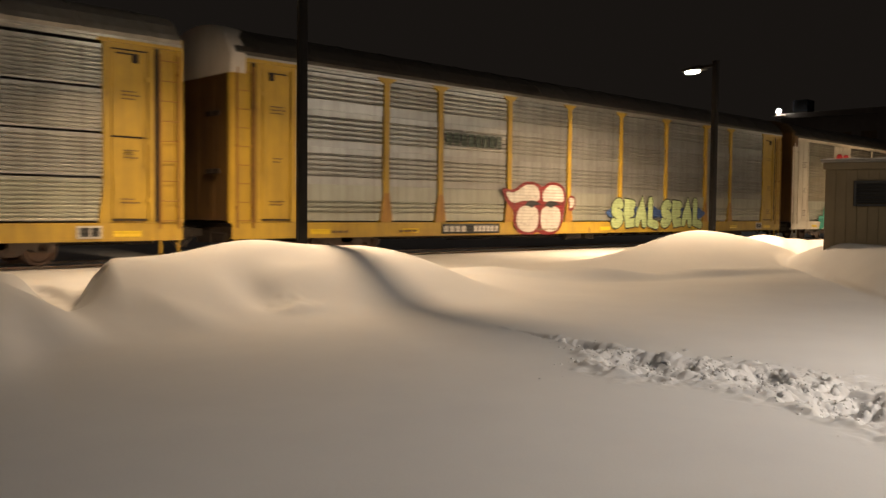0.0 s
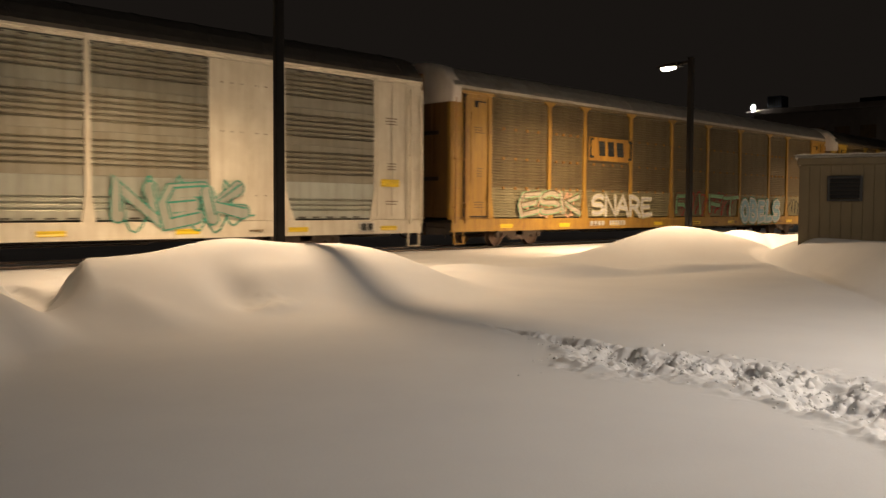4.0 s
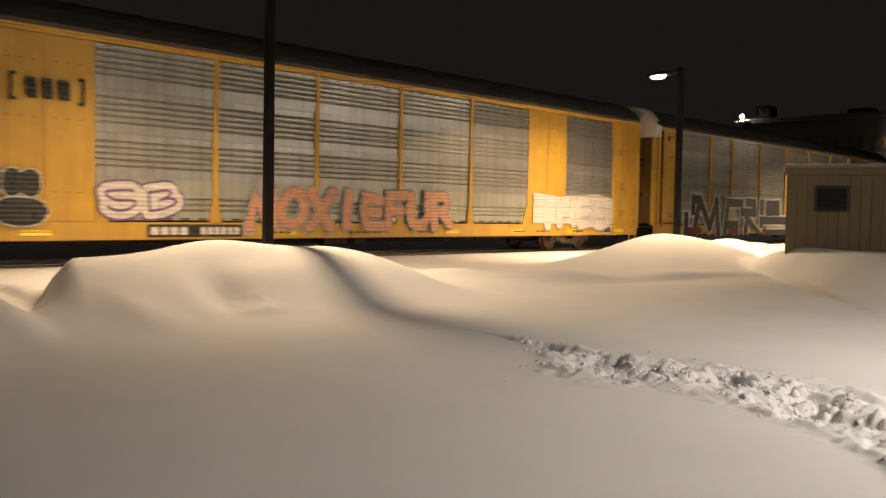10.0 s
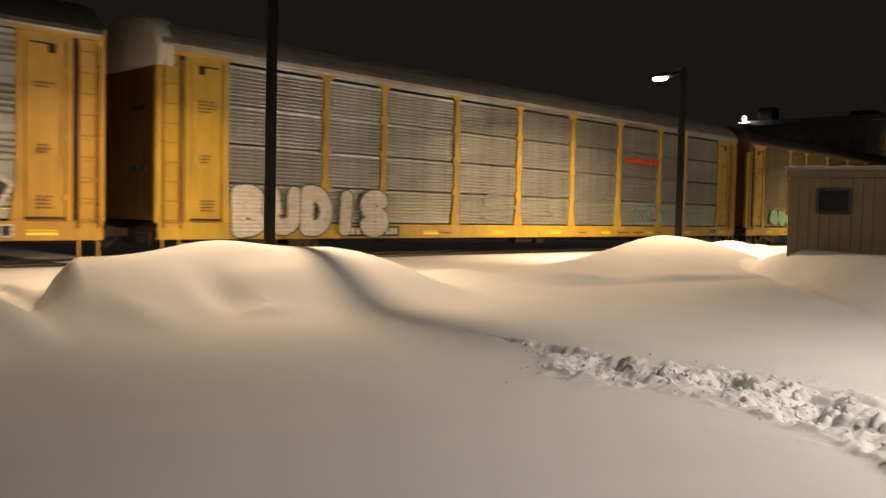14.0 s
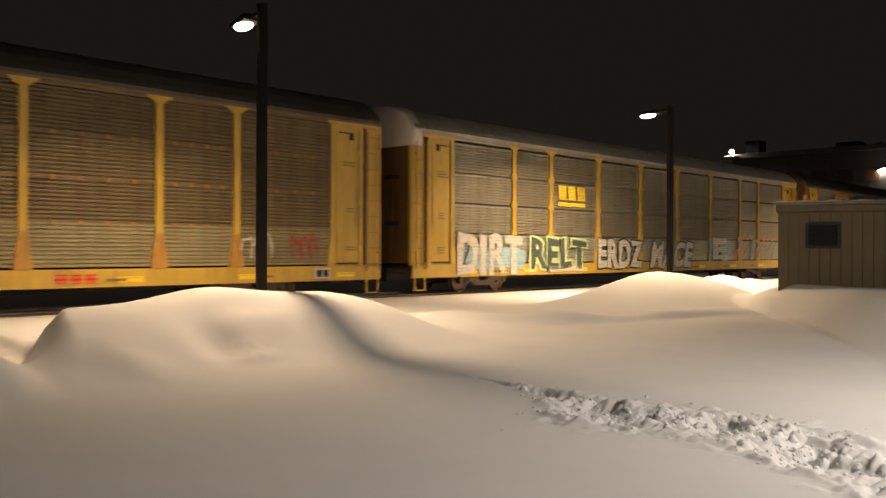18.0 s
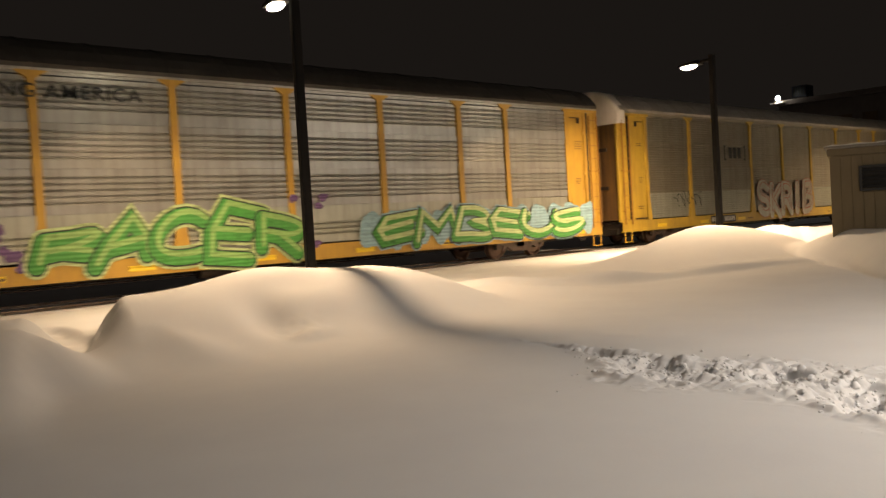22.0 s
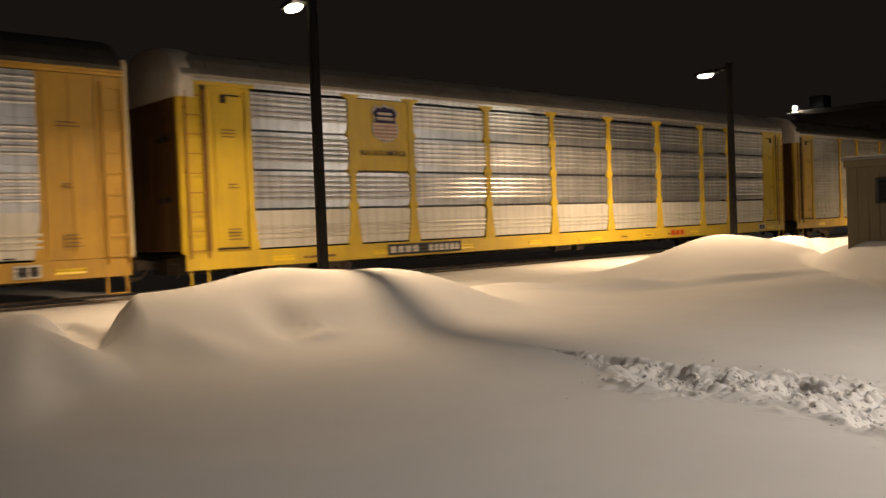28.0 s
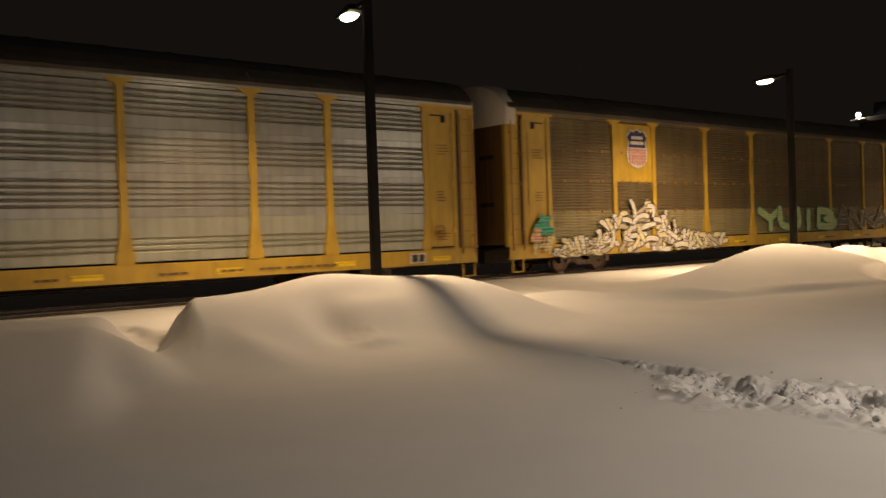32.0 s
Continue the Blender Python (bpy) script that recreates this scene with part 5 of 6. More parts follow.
bubble(car_c, "NEK", (4.75, 7.9, 0.75, 1.88), None, ((0.36, TEAL), (0.30, DUSTED), (0.04, TEAL)), 9, "teal outlined letters", 1.4, 0.2)
scribble(car_c, TEAL, (4.6, 8.2, 0.6, 1.9), 8, 5, 0.04)
shape(car_c, "placard", TAPE, [(0, 0), (1, 0), (1, 1), (0, 1)], (12.1, 12.75, 1.75, 1.95), "small yellow placard", 1)
# D
shape(car_d, "emblem_panel", POST_FOOT, [(0, 0), (1, 0), (1, 1), (0, 1)], (-6.95, -4.5, 2.85, 3.65), "yellow emblem panel")
slanted(car_d, BLACK, (-6.9, -4.3, 2.85, 3.62), "black emblem")
scribble(car_d, SALMON, (-10.6, -7.5, 0.9, 1.8), 20, 7, 0.06, "faded mixed-colour graffiti")
bubble(car_d, "ESK", (-10.7, -7.5, 0.88, 1.85), None, ((0.22, PALE_GREEN), (0.16, FADED), (0.05, RUSTY_SCREEN)), 11, "", 1.2)
bubble(car_d, "SNARE", (-6.77, -2.96, 0.86, 1.77), None, ((0.20, BUFF), (0.13, WHITE)), 12, "cream-white lettering", 0.8)
scribble(car_d, RED, (-1.1, 4.0, 0.9, 1.9), 31, 8, 0.05)
bubble(car_d, "RIFT", (-1.2, 4.0, 0.87, 1.9), None, ((0.24, DEEP_RED), (0.17, PALE_GREEN), (0.05, RUSTY_SCREEN)), 13, "", 1.3)
bubble(car_d, "OBELS", (4.39, 8.29, 0.55, 1.75), (0.42, TEAL), ((0.34, WHITE), (0.20, SKY_BLUE)), 14, "white and turquoise bubble letters", 0.8)
scribble(car_d, BLACK, (9.1, 11.3, 0.94, 1.69), 12, 5, 0.05)
number_board(car_d, -6.9, -4.6, None, WHITE)
# E
striped_mark(car_e, BLACK, (-6.88, -5.12, 3.2, 3.58))
number_board(car_e, -8.1, -5.4)
scribble(car_e, BUFF, (-10.9, -10.2, 1.1, 1.7), 41, 3, 0.03)
scribble(car_e, GREY_GREEN, (2.2, 4.0, 1.0, 1.5), 42, 5, 0.05)
# F
slanted(car_f, BLACK, (-8.75, -7.3, 3.13, 3.73), "black bracketed emblem")
bubble(car_f, "CLOUK", (-11.7, -8.2, 1.30, 1.95), None, ((0.42, WHITE), (0.37, BLACK)), 15, "black bubble letters edged in white", 0.5)
bubble(car_f, "INGO", (-11.7, -8.1, 0.78, 1.40), None, ((0.43, WHITE), (0.38, BLACK)), 25, "", 0.4)
bubble(car_f, "SB", (-7.0, -5.2, 0.95, 1.85), (0.44, PURPLE), ((0.36, WHITE), (0.06, PURPLE)), 16, "white and purple lettering", 1.2)
bubble(car_f, "MOXIEFUR", (-3.46, 3.4, 0.6, 1.84), (0.36, SKY_BLUE), ((0.30, DEEP_SALMON), (0.25, SALMON)), 17, "salmon-pink lettering", 0.8)
shape(car_f, "paint_patch", WHITE, [(0, 0), (1, 0), (1, 0.85), (0.8, 1), (0.3, 0.86), (0.0, 0.95)], (7.3, 11.9, 0.9, 1.95), "rough patch of white over-painting")
bubble(car_f, "THES", (7.5, 11.7, 0.62, 1.95), None, ((0.36, GALVANISED), (0.31, WHITE)), 40, "faded white letters", 0.8, 0.2)
number_board(car_f, -5.95, -3.6)
# G
def block_letter(car, lines, width, rim, fill, edge, depth, label=""):
    """A hard-edged letter of straight brush strokes with square ends, over a paler rim."""
    for name, w, mat, y in (("graffiti_letter", width + 2 * rim, edge, FACE - 0.002 - depth), ("letter_fill", width, fill, FACE - 0.012 - depth)):
        vs, fs = [], []
        for line in lines:
            for (ax, az), (bx, bz) in zip(line, line[1:]):
                n = math.dist((ax, az), (bx, bz))
                ux, uz, h = (bx - ax) / n, (bz - az) / n, w / 2
                o, yy = len(vs), y - 0.0001 * len(fs)
                for e, side in ((-1, -1), (-1, 1), (1, 1), (1, -1)):
                    cx, cz = (ax, az) if e < 0 else (bx, bz)
                    vs.append((cx + e * ux * h - side * uz * h, yy, max(0.42, cz + e * uz * h + side * ux * h)))
                fs.append((o, o + 1, o + 2, o + 3))
        me = bpy.data.meshes.new(name)
        me.from_pydata(vs, [], fs)
        me.materials.append(mat)
        ob = new(name, me)
        ob.parent = car
        if label and mat is edge:
            tagged(ob, label)


FIRST_WORD = (
    [[(-11.15, 1.22), (-11.15, 0.5)], [(-11.15, 0.6), (-10.45, 0.6), (-10.05, 1.9), (-10.6, 1.95), (-10.6, 1.45)], [(-10.0, 1.9), (-9.15, 0.8), (-8.55, 1.85), (-8.35, 0.5)]],
    [[(-6.2, 1.85), (-7.5, 1.85), (-7.72, 0.5)], [(-7.6, 0.9), (-6.6, 0.9), (-6.6, 0.5)]],
    [[(-5.6, 1.9), (-4.9, 1.88), (-4.8, 1.45), (-6.1, 1.45)], [(-5.65, 1.1), (-5.7, 0.5)], [(-5.5, 1.1), (-4.4, 0.5)]],
    [[(-4.07, 1.88), (-4.06, 1.55)]],
    [[(-3.4, 1.85), (-2.35, 1.88), (-2.3, 1.52), (-3.4, 1.5), (-3.4, 1.85)]],
    [[(-4.1, 0.95), (-4.1, 1.1), (-1.2, 1.1), (-1.2, 0.5), (-3.5, 0.5)]],
)
SECOND_WORD = (
    [[(0.25, 1.85), (0.68, 2.0), (0.72, 0.5)], [(1.95, 1.85), (1.49, 2.0), (1.46, 0.5)], [(0.7, 1.45), (1.5, 1.47)]],
    [[(2.42, 1.35), (2.35, 1.98), (2.78, 2.0), (2.76, 1.5), (2.4, 1.42)], [(1.9, 0.62), (2.3, 0.88), (2.75, 0.62)]],
    [[(3.35, 1.9), (3.78, 2.02), (3.87, 0.7)], [(3.8, 2.0), (4.25, 1.85), (4.0, 1.48), (4.55, 1.02), (3.95, 0.7)]],
    [[(5.0, 1.1), (5.02, 1.95), (5.44, 1.98), (5.42, 1.45), (5.0, 1.42)]],
    [[(5.75, 0.6), (6.1, 1.95), (6.48, 1.05), (6.66, 2.0), (7.1, 1.75)]],
    [[(7.67, 1.15), (7.66, 2.0), (8.22, 2.03), (8.2, 1.55)], [(7.4, 0.62), (8.0, 0.92), (8.5, 0.62)]],
    [[(8.95, 1.8), (9.38, 2.0), (9.47, 0.6)], [(9.4, 2.0), (9.9, 1.8), (9.55, 1.42), (9.98, 0.6)]],
    [[(10.94, 2.12), (10.96, 1.9), (10.42, 1.55), (10.55, 1.1), (11.33, 1.1), (11.55, 1.5), (10.96, 1.85)]],
)
for k, lines in enumerate(FIRST_WORD):
    block_letter(car_g, lines, 0.36, 0.10, SLATE, WHITE, 0.0012 * k, "huge black block letter edged in white")
for k, lines in enumerate(SECOND_WORD):
    block_letter(car_g, lines, 0.30, 0.09, SLATE, WHITE, 0.0012 * k, "huge black letter edged in white")
for x, w in ((-11.2, 1.5), (-7.5, 1.0), (2.0, 0.7), (-4.0, 0.5), (8.2, 0.4)):
    shape(car_g, "graffiti_fill", DEEP_RED, blob(14, 0.15, int(x * 3)), (x, x + w, 0.46, 0.84), "", 9)
bars(car_g, "emblem", ORANGE_RED, (4.69, 7.1, 3.22, 3.42), (1, 1, 1, 1), 1, 0.2)
number_board(car_g, -6.2, -3.9, None, WHITE)
# H
bubble(car_h, "BUDIS", (-11.85, -7.0, 0.50, 1.86), None, ((0.46, GREY_GREEN), (0.39, WHITE)), 18, "white bubble letters with dark green outlines", 0.5)
bubble(car_h, "ASKATER", (-4.2, 3.9, 0.92, 1.95), None, ((0.06, GALVANISED),), 19, "faint grey outlined letters", 1.0)
scribble(car_h, SKY_BLUE, (4.7, 11.1, 0.9, 1.8), 70, 9, 0.06, "faint blue scrawl")
bars(car_h, "emblem", ORANGE_RED, (4.64, 7.0, 3.18, 3.40), (1, 1, 1, 1), 1, 0.12)
number_board(car_h, -8.55, -6.55)
# I
striped_mark(car_i, BLACK, (-7.07, -5.36, 3.26, 3.66))
bars(car_i, "emblem_mark", BLACK, (-6.2, -4.95, 3.02, 3.20), (4, 5), 1)
bars(car_i, "emblem_mark", BLACK, (-6.2, -4.95, 2.84, 2.95), (4, 3), 1)
cloud(car_i, BLACK, (-11.3, -7.5, 0.86, 1.82), 81, 4, "pale green bubble letters outlined in black")
cloud(car_i, PALE_GREEN, (-11.22, -7.58, 0.92, 1.76), 81, 4, "", 1)
bubble(car_i, "ARS", (-3.64, -1.5, 0.62, 1.69), None, ((0.25, STENCIL_INK), (0.20, FADED), (0.04, STENCIL_INK)), 20, "buff and brown wild lettering", 1.4)
bubble(car_i, "CKE", (-1.4, 0.85, 0.62, 1.69), None, ((0.25, STENCIL_INK), (0.20, FADED), (0.04, DEEP_RED)), 21, "", 1.4)
scribble(car_i, RED, (1.7, 3.0, 1.1, 1.75), 83, 4, 0.04)
scribble(car_i, WHITE, (9.2, 10.2, 1.05, 1.7), 84, 3, 0.05)
scribble(car_i, RED, (10.5, 11.5, 1.05, 1.7), 85, 3, 0.04)
number_board(car_i, -8.6, -5.65)
# J
for k, (x0, x1) in enumerate(((-6.76, -6.28), (-6.22, -5.74), (-5.68, -5.18))):
    shape(car_j, "emblem", TAPE, [(0.1, 0), (1, 0), (0.9, 1), (0, 1)], (x0, x1, 3.02, 3.50), "yellow emblem over a yellow bar" if k == 0 else "", 1)
shape(car_j, "emblem_bar", TAPE, [(0, 0), (1, 0), (1, 1), (0, 1)], (-6.76, -5.18, 2.80, 2.94), "", 1)
shape(car_j, "graffiti", SKY_BLUE, [(0, 0.1), (0.3, 0.0), (0.6, 0.1), (1, 0), (1.02, 0.7), (0.8, 0.9), (0.5, 0.8), (0.1, 0.9)], (-11.5, -8.6, 0.7, 1.5), "blue haze of spray paint")
word(car_j, "DIRT", (-11.8, -8.7, 0.55, 1.80), ((0.05, WHITE), (0.03, WHITE)), 0.5, 0.0, "white block letters")
word(car_j, "RELT", (-8.36, -4.99, 0.6, 1.77), ((0.10, LIME), (0.04, GREY_GREEN)), 0.6, 0.0, "dark green and pale block letters")
word(car_j, "ERDZ", (-4.41, -1.2, 0.62, 1.75), ((0.085, BLACK), (0.05, WHITE)), 0.5, 0.0, "white block letters with black shadow")
word(car_j, "MACE", (-0.85, 2.82, 0.57, 1.72), ((0.085, BLACK), (0.05, WHITE)), 0.4, 0.3, "white block letters with black shadow")
cloud(car_j, SKY_BLUE, (4.16, 6.1, 0.78, 2.0), 90, 2, "faded blue and white letters")
word(car_j, "E", (4.4, 5.9, 0.9, 1.9), ((0.08, GREY_GREEN), (0.05, WHITE)), 0.6, 0.0, "", )
scribble(car_j, PINK, (6.2, 11.2, 0.8, 2.1), 91, 6, 0.07, "pink scrawled loops")
scribble(car_j, TEAL, (7.2, 11.6, 0.8, 1.8), 92, 5, 0.04)
number_board(car_j, -7.33, -5.2, None, WHITE)
# K
shield(car_k, (-8.69, -7.45, 3.04, 4.32))
word(car_k, "BUILDING AMERICA", (-6.32, -2.12, 4.08, 4.36), ((0.01, BLACK),), 0.0, 0.0, "black slogan lettering")
bubble(car_k, "SIZED", (-12.9, -8.2, 0.40, 1.88), None, ((0.56, BLACK), (0.48, BUFF), (0.05, GREY_GREEN)), 22, "buff bubble letters outlined in black", 0.5, 0.3)
shape(car_k, "graffiti_fill", TEAL, [(0, 0), (0.3, 0.1), (0.9, 0), (1, 0.3), (0.7, 0.5), (0.95, 0.9), (0.6, 0.8), (0.4, 1), (0.3, 0.6), (0.05, 0.5)], (-8.4, -6.8, 0.5, 1.6), "", 0, True)
shape(car_k, "graffiti_fill", TEAL, [(0, 0), (1, 0), (0.8, 0.6), (0.5, 1), (0.2, 0.7)], (-13.5, -12.7, 0.5, 0.95), "", 18, True)
r = random.Random(96)
for k in range(16):
    x, z, w = (-5.5 + 0.09 * k, r.uniform(0.7, 1.6), r.uniform(0.16, 0.34)) if k < 8 else (1.3 + 0.12 * (k - 8), r.uniform(0.7, 1.9), r.uniform(0.16, 0.34))
    shape(car_k, "graffiti_fill", PURPLE, blob(18, 0.2, 200 + k), (x, x + w * 1.3, z, z + w), "", 0.05 * k)
bubble(car_k, "RACER", (-4.5, 1.6, 0.46, 2.0), (0.50, LIME), ((0.38, BLACK), (0.32, GREEN), (0.12, LIGHT_GREEN)), 23, "green wild lettering", 2.0, 0.3, 0.3)
cloud(car_k, SKY_BLUE, (3.4, 13.2, 0.55, 1.7), 99, 12)
bubble(car_k, "EMBEUS", (3.92, 12.4, 0.50, 1.86), (0.42, SKY_BLUE), ((0.34, BLACK), (0.28, GREEN), (0.13, LIME)), 24, "green wild lettering", 1.9, 0.3, 0.2)
number_board(car_k, -7.8, -5.2)
# L
slanted(car_l, BLACK, (-6.56, -4.82, 2.95, 3.6), "black bracketed emblem")
scribble(car_l, BLACK, (-10.5, -8.2, 1.25, 1.85), 110, 5, 0.03, "thin black scrawled tag")
bubble(car_l, "SKRIB", (-3.9, 1.3, 0.48, 2.25), None, ((0.43, BRICK_RED), (0.38, DUSTED), (0.035, BRICK_RED)), 26, "pale bubble letters outlined in red", 0.7, 0.25)
scribble(car_l, BLACK, (7.3, 9.5, 0.9, 1.9), 112, 3, 0.03)
number_board(car_l, -7.8, -5.85)
# M
slanted(car_m, BLACK, (-8.81, -7.2, 3.24, 3.85), "black bracketed emblem")
bubble(car_m, "BATH", (-2.8, 0.9, 0.75, 1.95), None, ((0.26, BLUE), (0.20, CLEAN_GALVANISED)), 27, "blue outlined letters", 1.2, 0.3)
bubble(car_m, "ZERS", (1.0, 5.0, 0.6, 2.0), None, ((0.32, BLACK), (0.26, WHITE), (0.08, SKY_BLUE)), 28, "white letters outlined in black", 1.1, 0.3)
number_board(car_m, -5.8, -3.3)
# N
shield(car_n, (-8.44, -7.62, 3.49, 4.36), PINK)
word(car_n, "BUILDING AMERICA", (-8.85, -7.38, 3.10, 3.24), ((0.012, BLACK),), 0.0, 0.0, "black slogan lettering")
number_board(car_n, -8.1, -5.5)
# O
striped_mark(car_o, BLACK, (-6.82, -4.52, 3.18, 3.62))
bubble(car_o, "SHIB", (-6.95, -4.35, 0.90, 1.80), None, ((0.32, STENCIL_INK), (0.29, WHITE), (0.03, DUSTED)), 29, "faded white bubble letters", 0.8)
bubble(car_o, "LIERO", (-1.14, 1.9, 0.88, 1.68), None, ((0.22, FADED), (0.17, DUSTED)), 30, "faded white letters", 1.0)
scribble(car_o, WHITE, (-11.6, -9.3, 0.96, 1.65), 120, 5, 0.05, "faded white scrawl")
number_board(car_o, -6.95, -4.5)
# P
shield(car_p, (-8.5, -7.5, 3.19, 4.35))
def thicket(car, x0, x1, peak, seed, count, label):
    """Dense interlocked strokes of pale paint edged in black, heaped towards the middle."""
    r = random.Random(seed)
    y = FACE - 0.002
    for k in range(count):
        x = x0 + (x1 - x0) * (k + r.uniform(-0.4, 1.4)) / count
        top = 0.95 + 1.2 * math.exp(-((x - peak) / 1.6) ** 2)
        z = r.uniform(0.58, max(0.75, top - 0.15))
        way, bend, size = r.choice((0.25, 0.5, 2.6, 1.2, 0.1)) + r.uniform(-0.25, 0.25), r.uniform(-1.1, 1.1), r.uniform(0.35, 0.75)
        line = [(x, z)]
        for j in range(4):
            way += bend * 0.4
            x, z = x + size * 0.28 * math.cos(way), min(top, max(0.55, z + size * 0.28 * math.sin(way)))
            line.append((x, z))
        for name, width, mat in (("graffiti_letter", 0.20, BLACK), ("letter_fill", 0.15, (WHITE, WHITE, BUFF, FADED)[k % 4])):
            vs, fs = brush_letter([line], width, y)
            me = bpy.data.meshes.new(name)
            me.from_pydata(vs, [], fs)
            me.materials.append(mat)
            ob = new(name, me)
            ob.parent = car
            if k == 0 and mat is BLACK:
                tagged(ob, label)
            y -= 0.0003


thicket(car_p, -11.9, -3.6, -8.0, 7, 110, "dense angular white lettering edged in black")
SPLASH = [(0, 0), (0.3, 0.1), (0.9, 0), (1, 0.3), (0.7, 0.5), (0.95, 0.9), (0.6, 0.8), (0.4, 1), (0.3, 0.6), (0.05, 0.5)]
shape(car_p, "graffiti_fill", TEAL, SPLASH, (-12.8, -11.9, 1.1, 1.8), "", 18, True)
shape(car_p, "graffiti_fill", SALMON, SPLASH[::-1], (-12.9, -12.4, 0.95, 1.4), "", 19, True)
scribble(car_p, BUFF, (-12.8, -11.9, 0.6, 1.2), 132, 4, 0.06, "", 18)
bubble(car_p, "YUIB", (-1.0, 4.5, 0.87, 1.95), None, ((0.34, TEAL), (0.27, LIME)), 31, "turquoise and lime letters", 1.0, 0.3)
bubble(car_p, "ANKA", (4.75, 9.2, 0.78, 1.9), None, ((0.30, SALMON), (0.23, GREY_GREEN)), 32, "dark and salmon letters", 1.2, 0.3)
number_board(car_p, -7.8, -5.2, None, WHITE)
# red owner's marks on the sills
for owner in (car_e, car_i, car_l, car_n):
    if owner is car_e:
        shape(owner, "emblem_board", BLACK, [(0, 0), (1, 0), (1, 1), (0, 1)], (4.65, 5.95, SILL + 0.05, SILL + 0.32), "dark board", 1)
    bars(owner, "emblem", ORANGE_RED, (4.92, 5.75, SILL + 0.09, SILL + 0.27), (1, 1, 1), 2, 0.3)
# ---- far side of the tracks ----
def far_building():
    b = tagged(new("industrial_building"), "long dark flat-roofed industrial building beyond the railway", "building")
    b.matrix_basis = pose(109.5, 26, 0)
    bm = bmesh.new()
    box(bm, 0, 60, 0, 25.5, -0.2, 13.4, 0.1)
    part("wall", bm, BRICK_DARK, b)
    bm = bmesh.new()
    for a in ((-0.3, 60.3, -0.3, 0.3), (-0.3, 60.3, 25.2, 25.8), (-0.3, 0.3, 0.3, 25.2), (59.7, 60.3, 0.3, 25.2)):
        box(bm, *a, 13.402, 14.05, 0.05)
    part("parapet", bm, BRICK_DARK, b)
    bm = bmesh.new()
    box(bm, 0.3, 59.7, 0.3, 25.2, 13.402, 13.6)
    part("roof", bm, DARK_ROOF, b)
    bm = bmesh.new()
    box(bm, -0.03, 0.05, -0.9, 0.9, -0.8, 0.8)
    win = mesh_of("window", bm)
    for k in range(8):
        for z in (5.0, 10.5):
            place("window", win, BROWN_END, b, (-0.04, 2.2 + k * 3.0, z))


def roof_unit(x, y, wx, wy, z0, z1, mat, label):
    u = tagged(new("roof_unit"), label, "roof equipment")
    u.location = (x, y, z0)
    bm = bmesh.new()
    box(bm, 0, wx, 0, wy, 0.25, z1 - z0, 0.06)
    part("casing", bm, mat, u)
    bm = bmesh.new()
    box(bm, 0.1, wx - 0.1, 0.1, wy - 0.1, 0, 0.248)
    part("base_frame", bm, BLACK_STEEL, u)
    bm = bmesh.new()
    for k in range(5):
        box(bm, -0.02, 0.0, 0.15 + k * (wy - 0.3) / 5, 0.15 + (k + 0.7) * (wy - 0.3) / 5, 0.4, z1 - z0 - 0.15)
    part("grille", bm, LOUVRE_BLACK, u)


def flood_light():
    f = tagged(new("flood_light"), "bright white floodlight on the corner of a dark roof", "floodlight")
    f.location = (109.5, 51.4, 14.05)
    bm = bmesh.new()
    tube(bm, (0, 0, -0.01), (0, 0, 0.25), 0.06, 8)
    part("stem", bm, BLACK_STEEL, f)
    bm = bmesh.new()
    box(bm, -0.25, 0.0, -0.45, 0.45, 0.05, 0.75, 0.08)
    h = part("housing", bm, BLACK_STEEL, f)
    bm = bmesh.new()
    bmesh.ops.create_icosphere(bm, subdivisions=2, radius=1.0, matrix=Matrix.LocRotScale((-0.25, 0, 0.40), None, (0.12, 0.30, 0.30)))
    part("lens", bm, COLD_GLOW, h, "glowing white lens", smooth=True)
    bm = bmesh.new()
    box(bm, -0.75, -0.302, -1.0, 0.8, -0.34, -0.22, 0.03)
    part("bracket_shelf", bm, CREAM, f)
    data = bpy.data.lights.new("flood_beam", "AREA")
    data.shape, data.size, data.size_y, data.energy, data.color = "RECTANGLE", 0.7, 0.5, 420, (1.0, 0.97, 0.92)
    light = new("flood_beam", data)
    light.parent = f
    light.matrix_basis = look((-0.4, 0, 0.4), (-30, -14, -16))


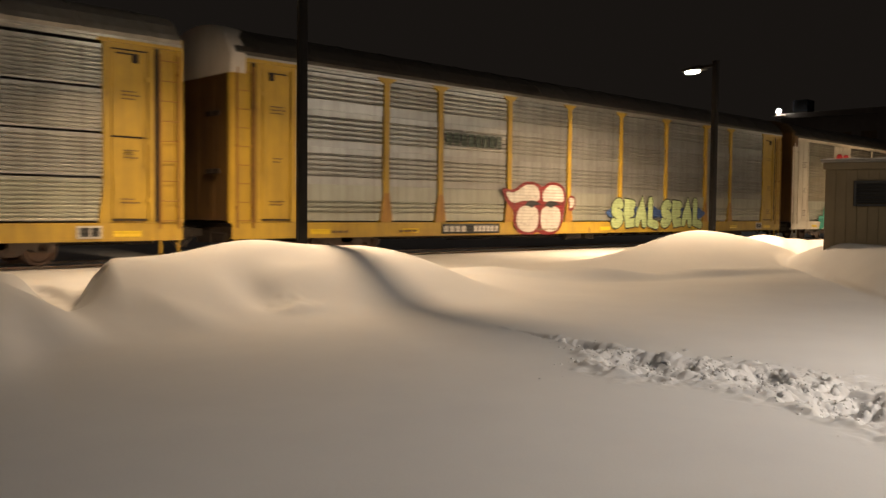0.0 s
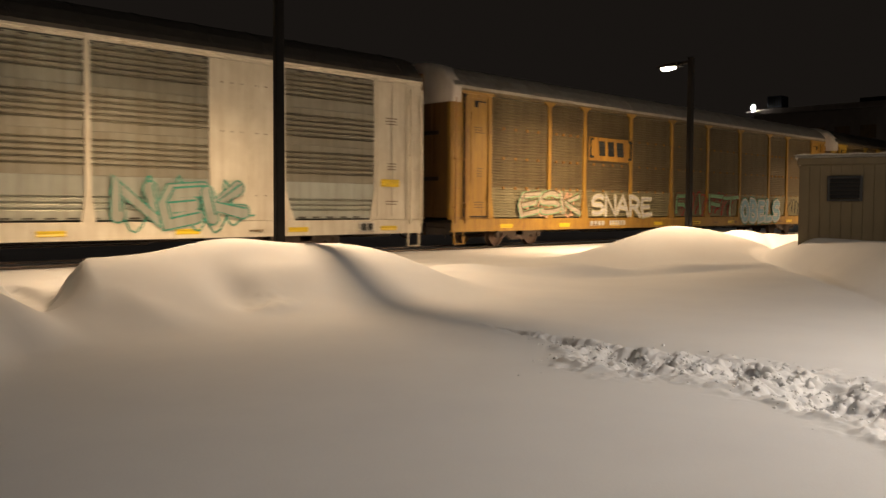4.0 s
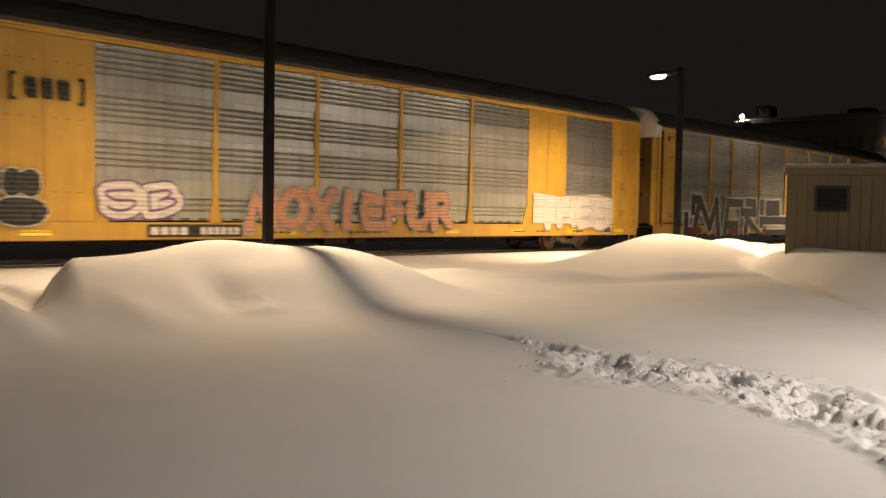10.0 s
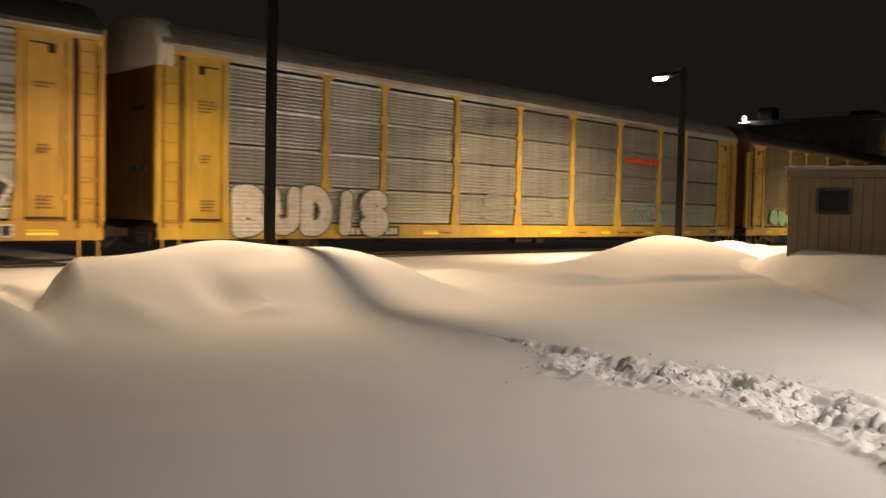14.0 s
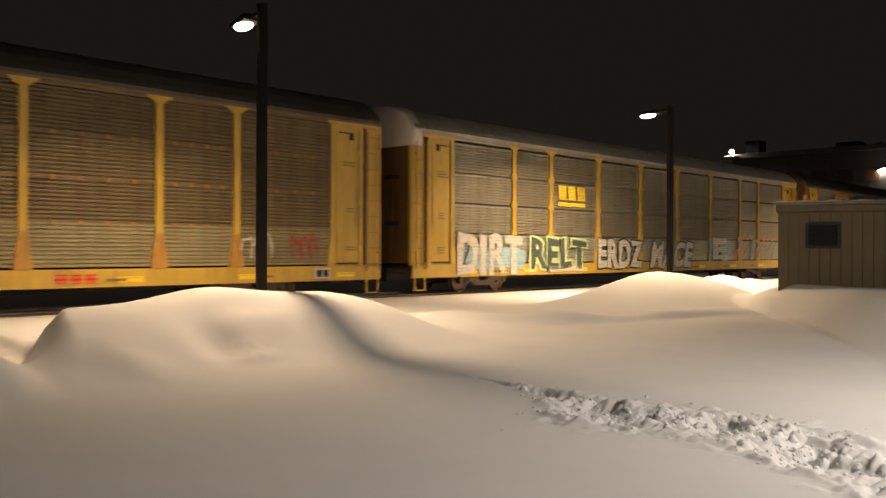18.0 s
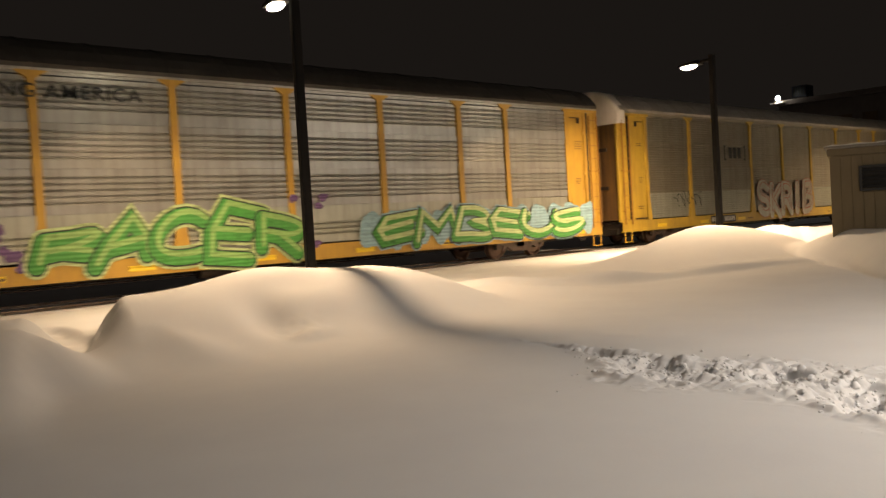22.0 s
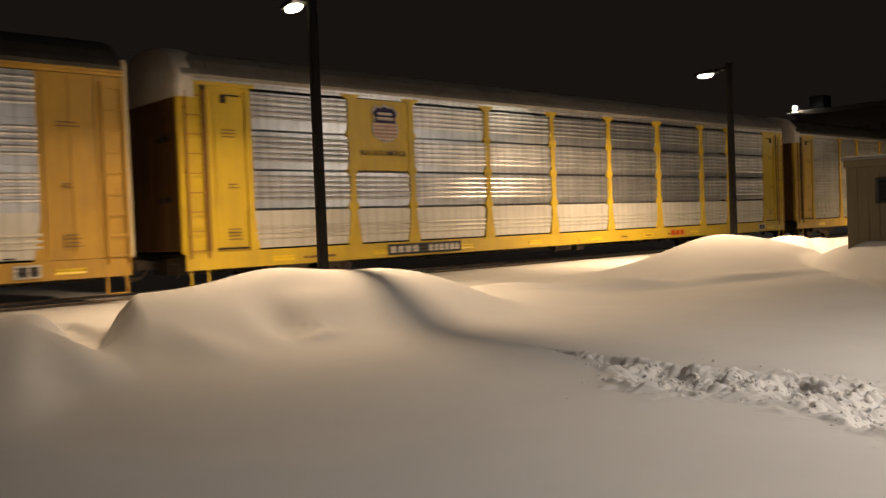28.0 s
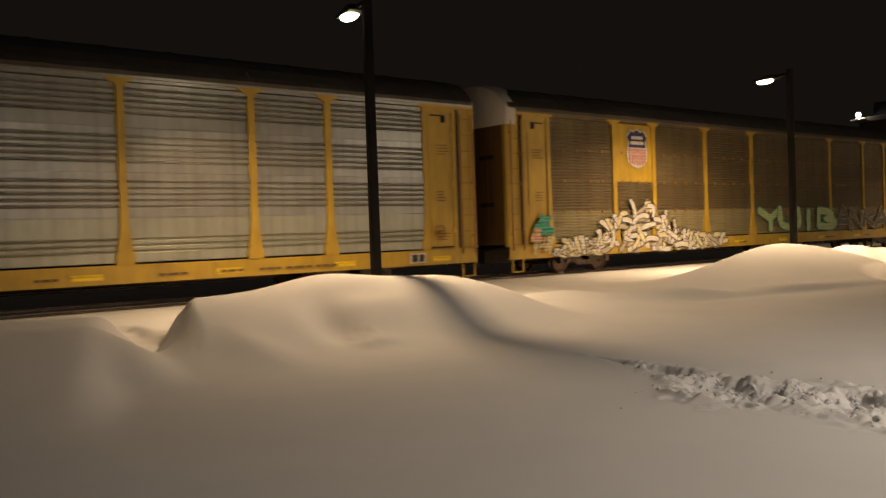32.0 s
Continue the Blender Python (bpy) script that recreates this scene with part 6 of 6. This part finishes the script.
def wall_lamp():
    f = tagged(new("wall_lamp"), "small lit lamp on the wall of a dark building", "wall lamp")
    f.location = (109.5, 33.05, 10.8)
    bm = bmesh.new()
    box(bm, -0.35, -0.002, -0.4, 0.4, 0.0, 0.35, 0.05)
    h = part("housing", bm, BLACK_STEEL, f)
    bm = bmesh.new()
    bmesh.ops.create_icosphere(bm, subdivisions=2, radius=1.0, matrix=Matrix.LocRotScale((-0.30, 0, 0.0), None, (0.22, 0.36, 0.14)))
    part("lens", bm, COLD_GLOW, h, "glowing lens", smooth=True)


def far_lamp(x, y, z):
    f = tagged(new("far_street_lamp"), "small bluish-white lamp on a thin pole far behind the train", "street lamp")
    f.location = (x, y, 0)
    bm = bmesh.new()
    tube(bm, (0, 0, -0.2), (0, 0, z), 0.10, 8, 0.06)
    part("pole", bm, POLE_PAINT, f)
    bm = bmesh.new()
    box(bm, -0.35, 0.35, -0.25, 0.25, z, z + 0.15, 0.04)
    h = part("lamp_head", bm, POLE_PAINT, f)
    bm = bmesh.new()
    lathe(bm, [(z - 0.25, 0.08), (z - 0.2, 0.2), (z - 0.08, 0.24), (z - 0.01, 0.2)], "Z", 12)
    part("lens", bm, BLUE_GLOW, h, "glowing bluish lens")


far_building()
roof_unit(109.9, 47.9, 2.0, 1.95, 14.06, 15.75, TANK_BLUE, "dark blue metal roof tank")
roof_unit(113.0, 36.6, 2.4, 2.9, 13.61, 15.0, BLACK_STEEL, "dark metal ventilation unit on a roof")
roof_unit(114.2, 34.4, 1.0, 0.7, 13.61, 14.8, BLACK_STEEL, "small dark roof vent")
flood_light()
far_lamp(61.4, 136.8, 7.7)
wall_lamp()


# ---- movement ----
def motions():
    times = [0, 4, 8, 12, 16, 20, 24, 28, 32]
    for index, car in CARS:
        walk(car, [(t, pose(car_centre(index, t), TRACK_Y, 0)) for t in times])
    # wheels roll with the train
    spin = SPEED / 0.357
    n = 960
    for e, wheels in WHEELS.items():
        first = wheels[0]
        walk(first, [(32 * k / n, pose(e * 0.865, 0, 0.357, 0, -math.degrees(spin * 32 * k / n) % 360, 0)) for k in range(n + 1)])
        keys = first.animation_data
        for w in wheels[1:]:
            w.rotation_mode = "QUATERNION"
            w.animation_data_create()
            w.animation_data.action = keys.action
            w.animation_data.action_slot = keys.action_slot


motions()
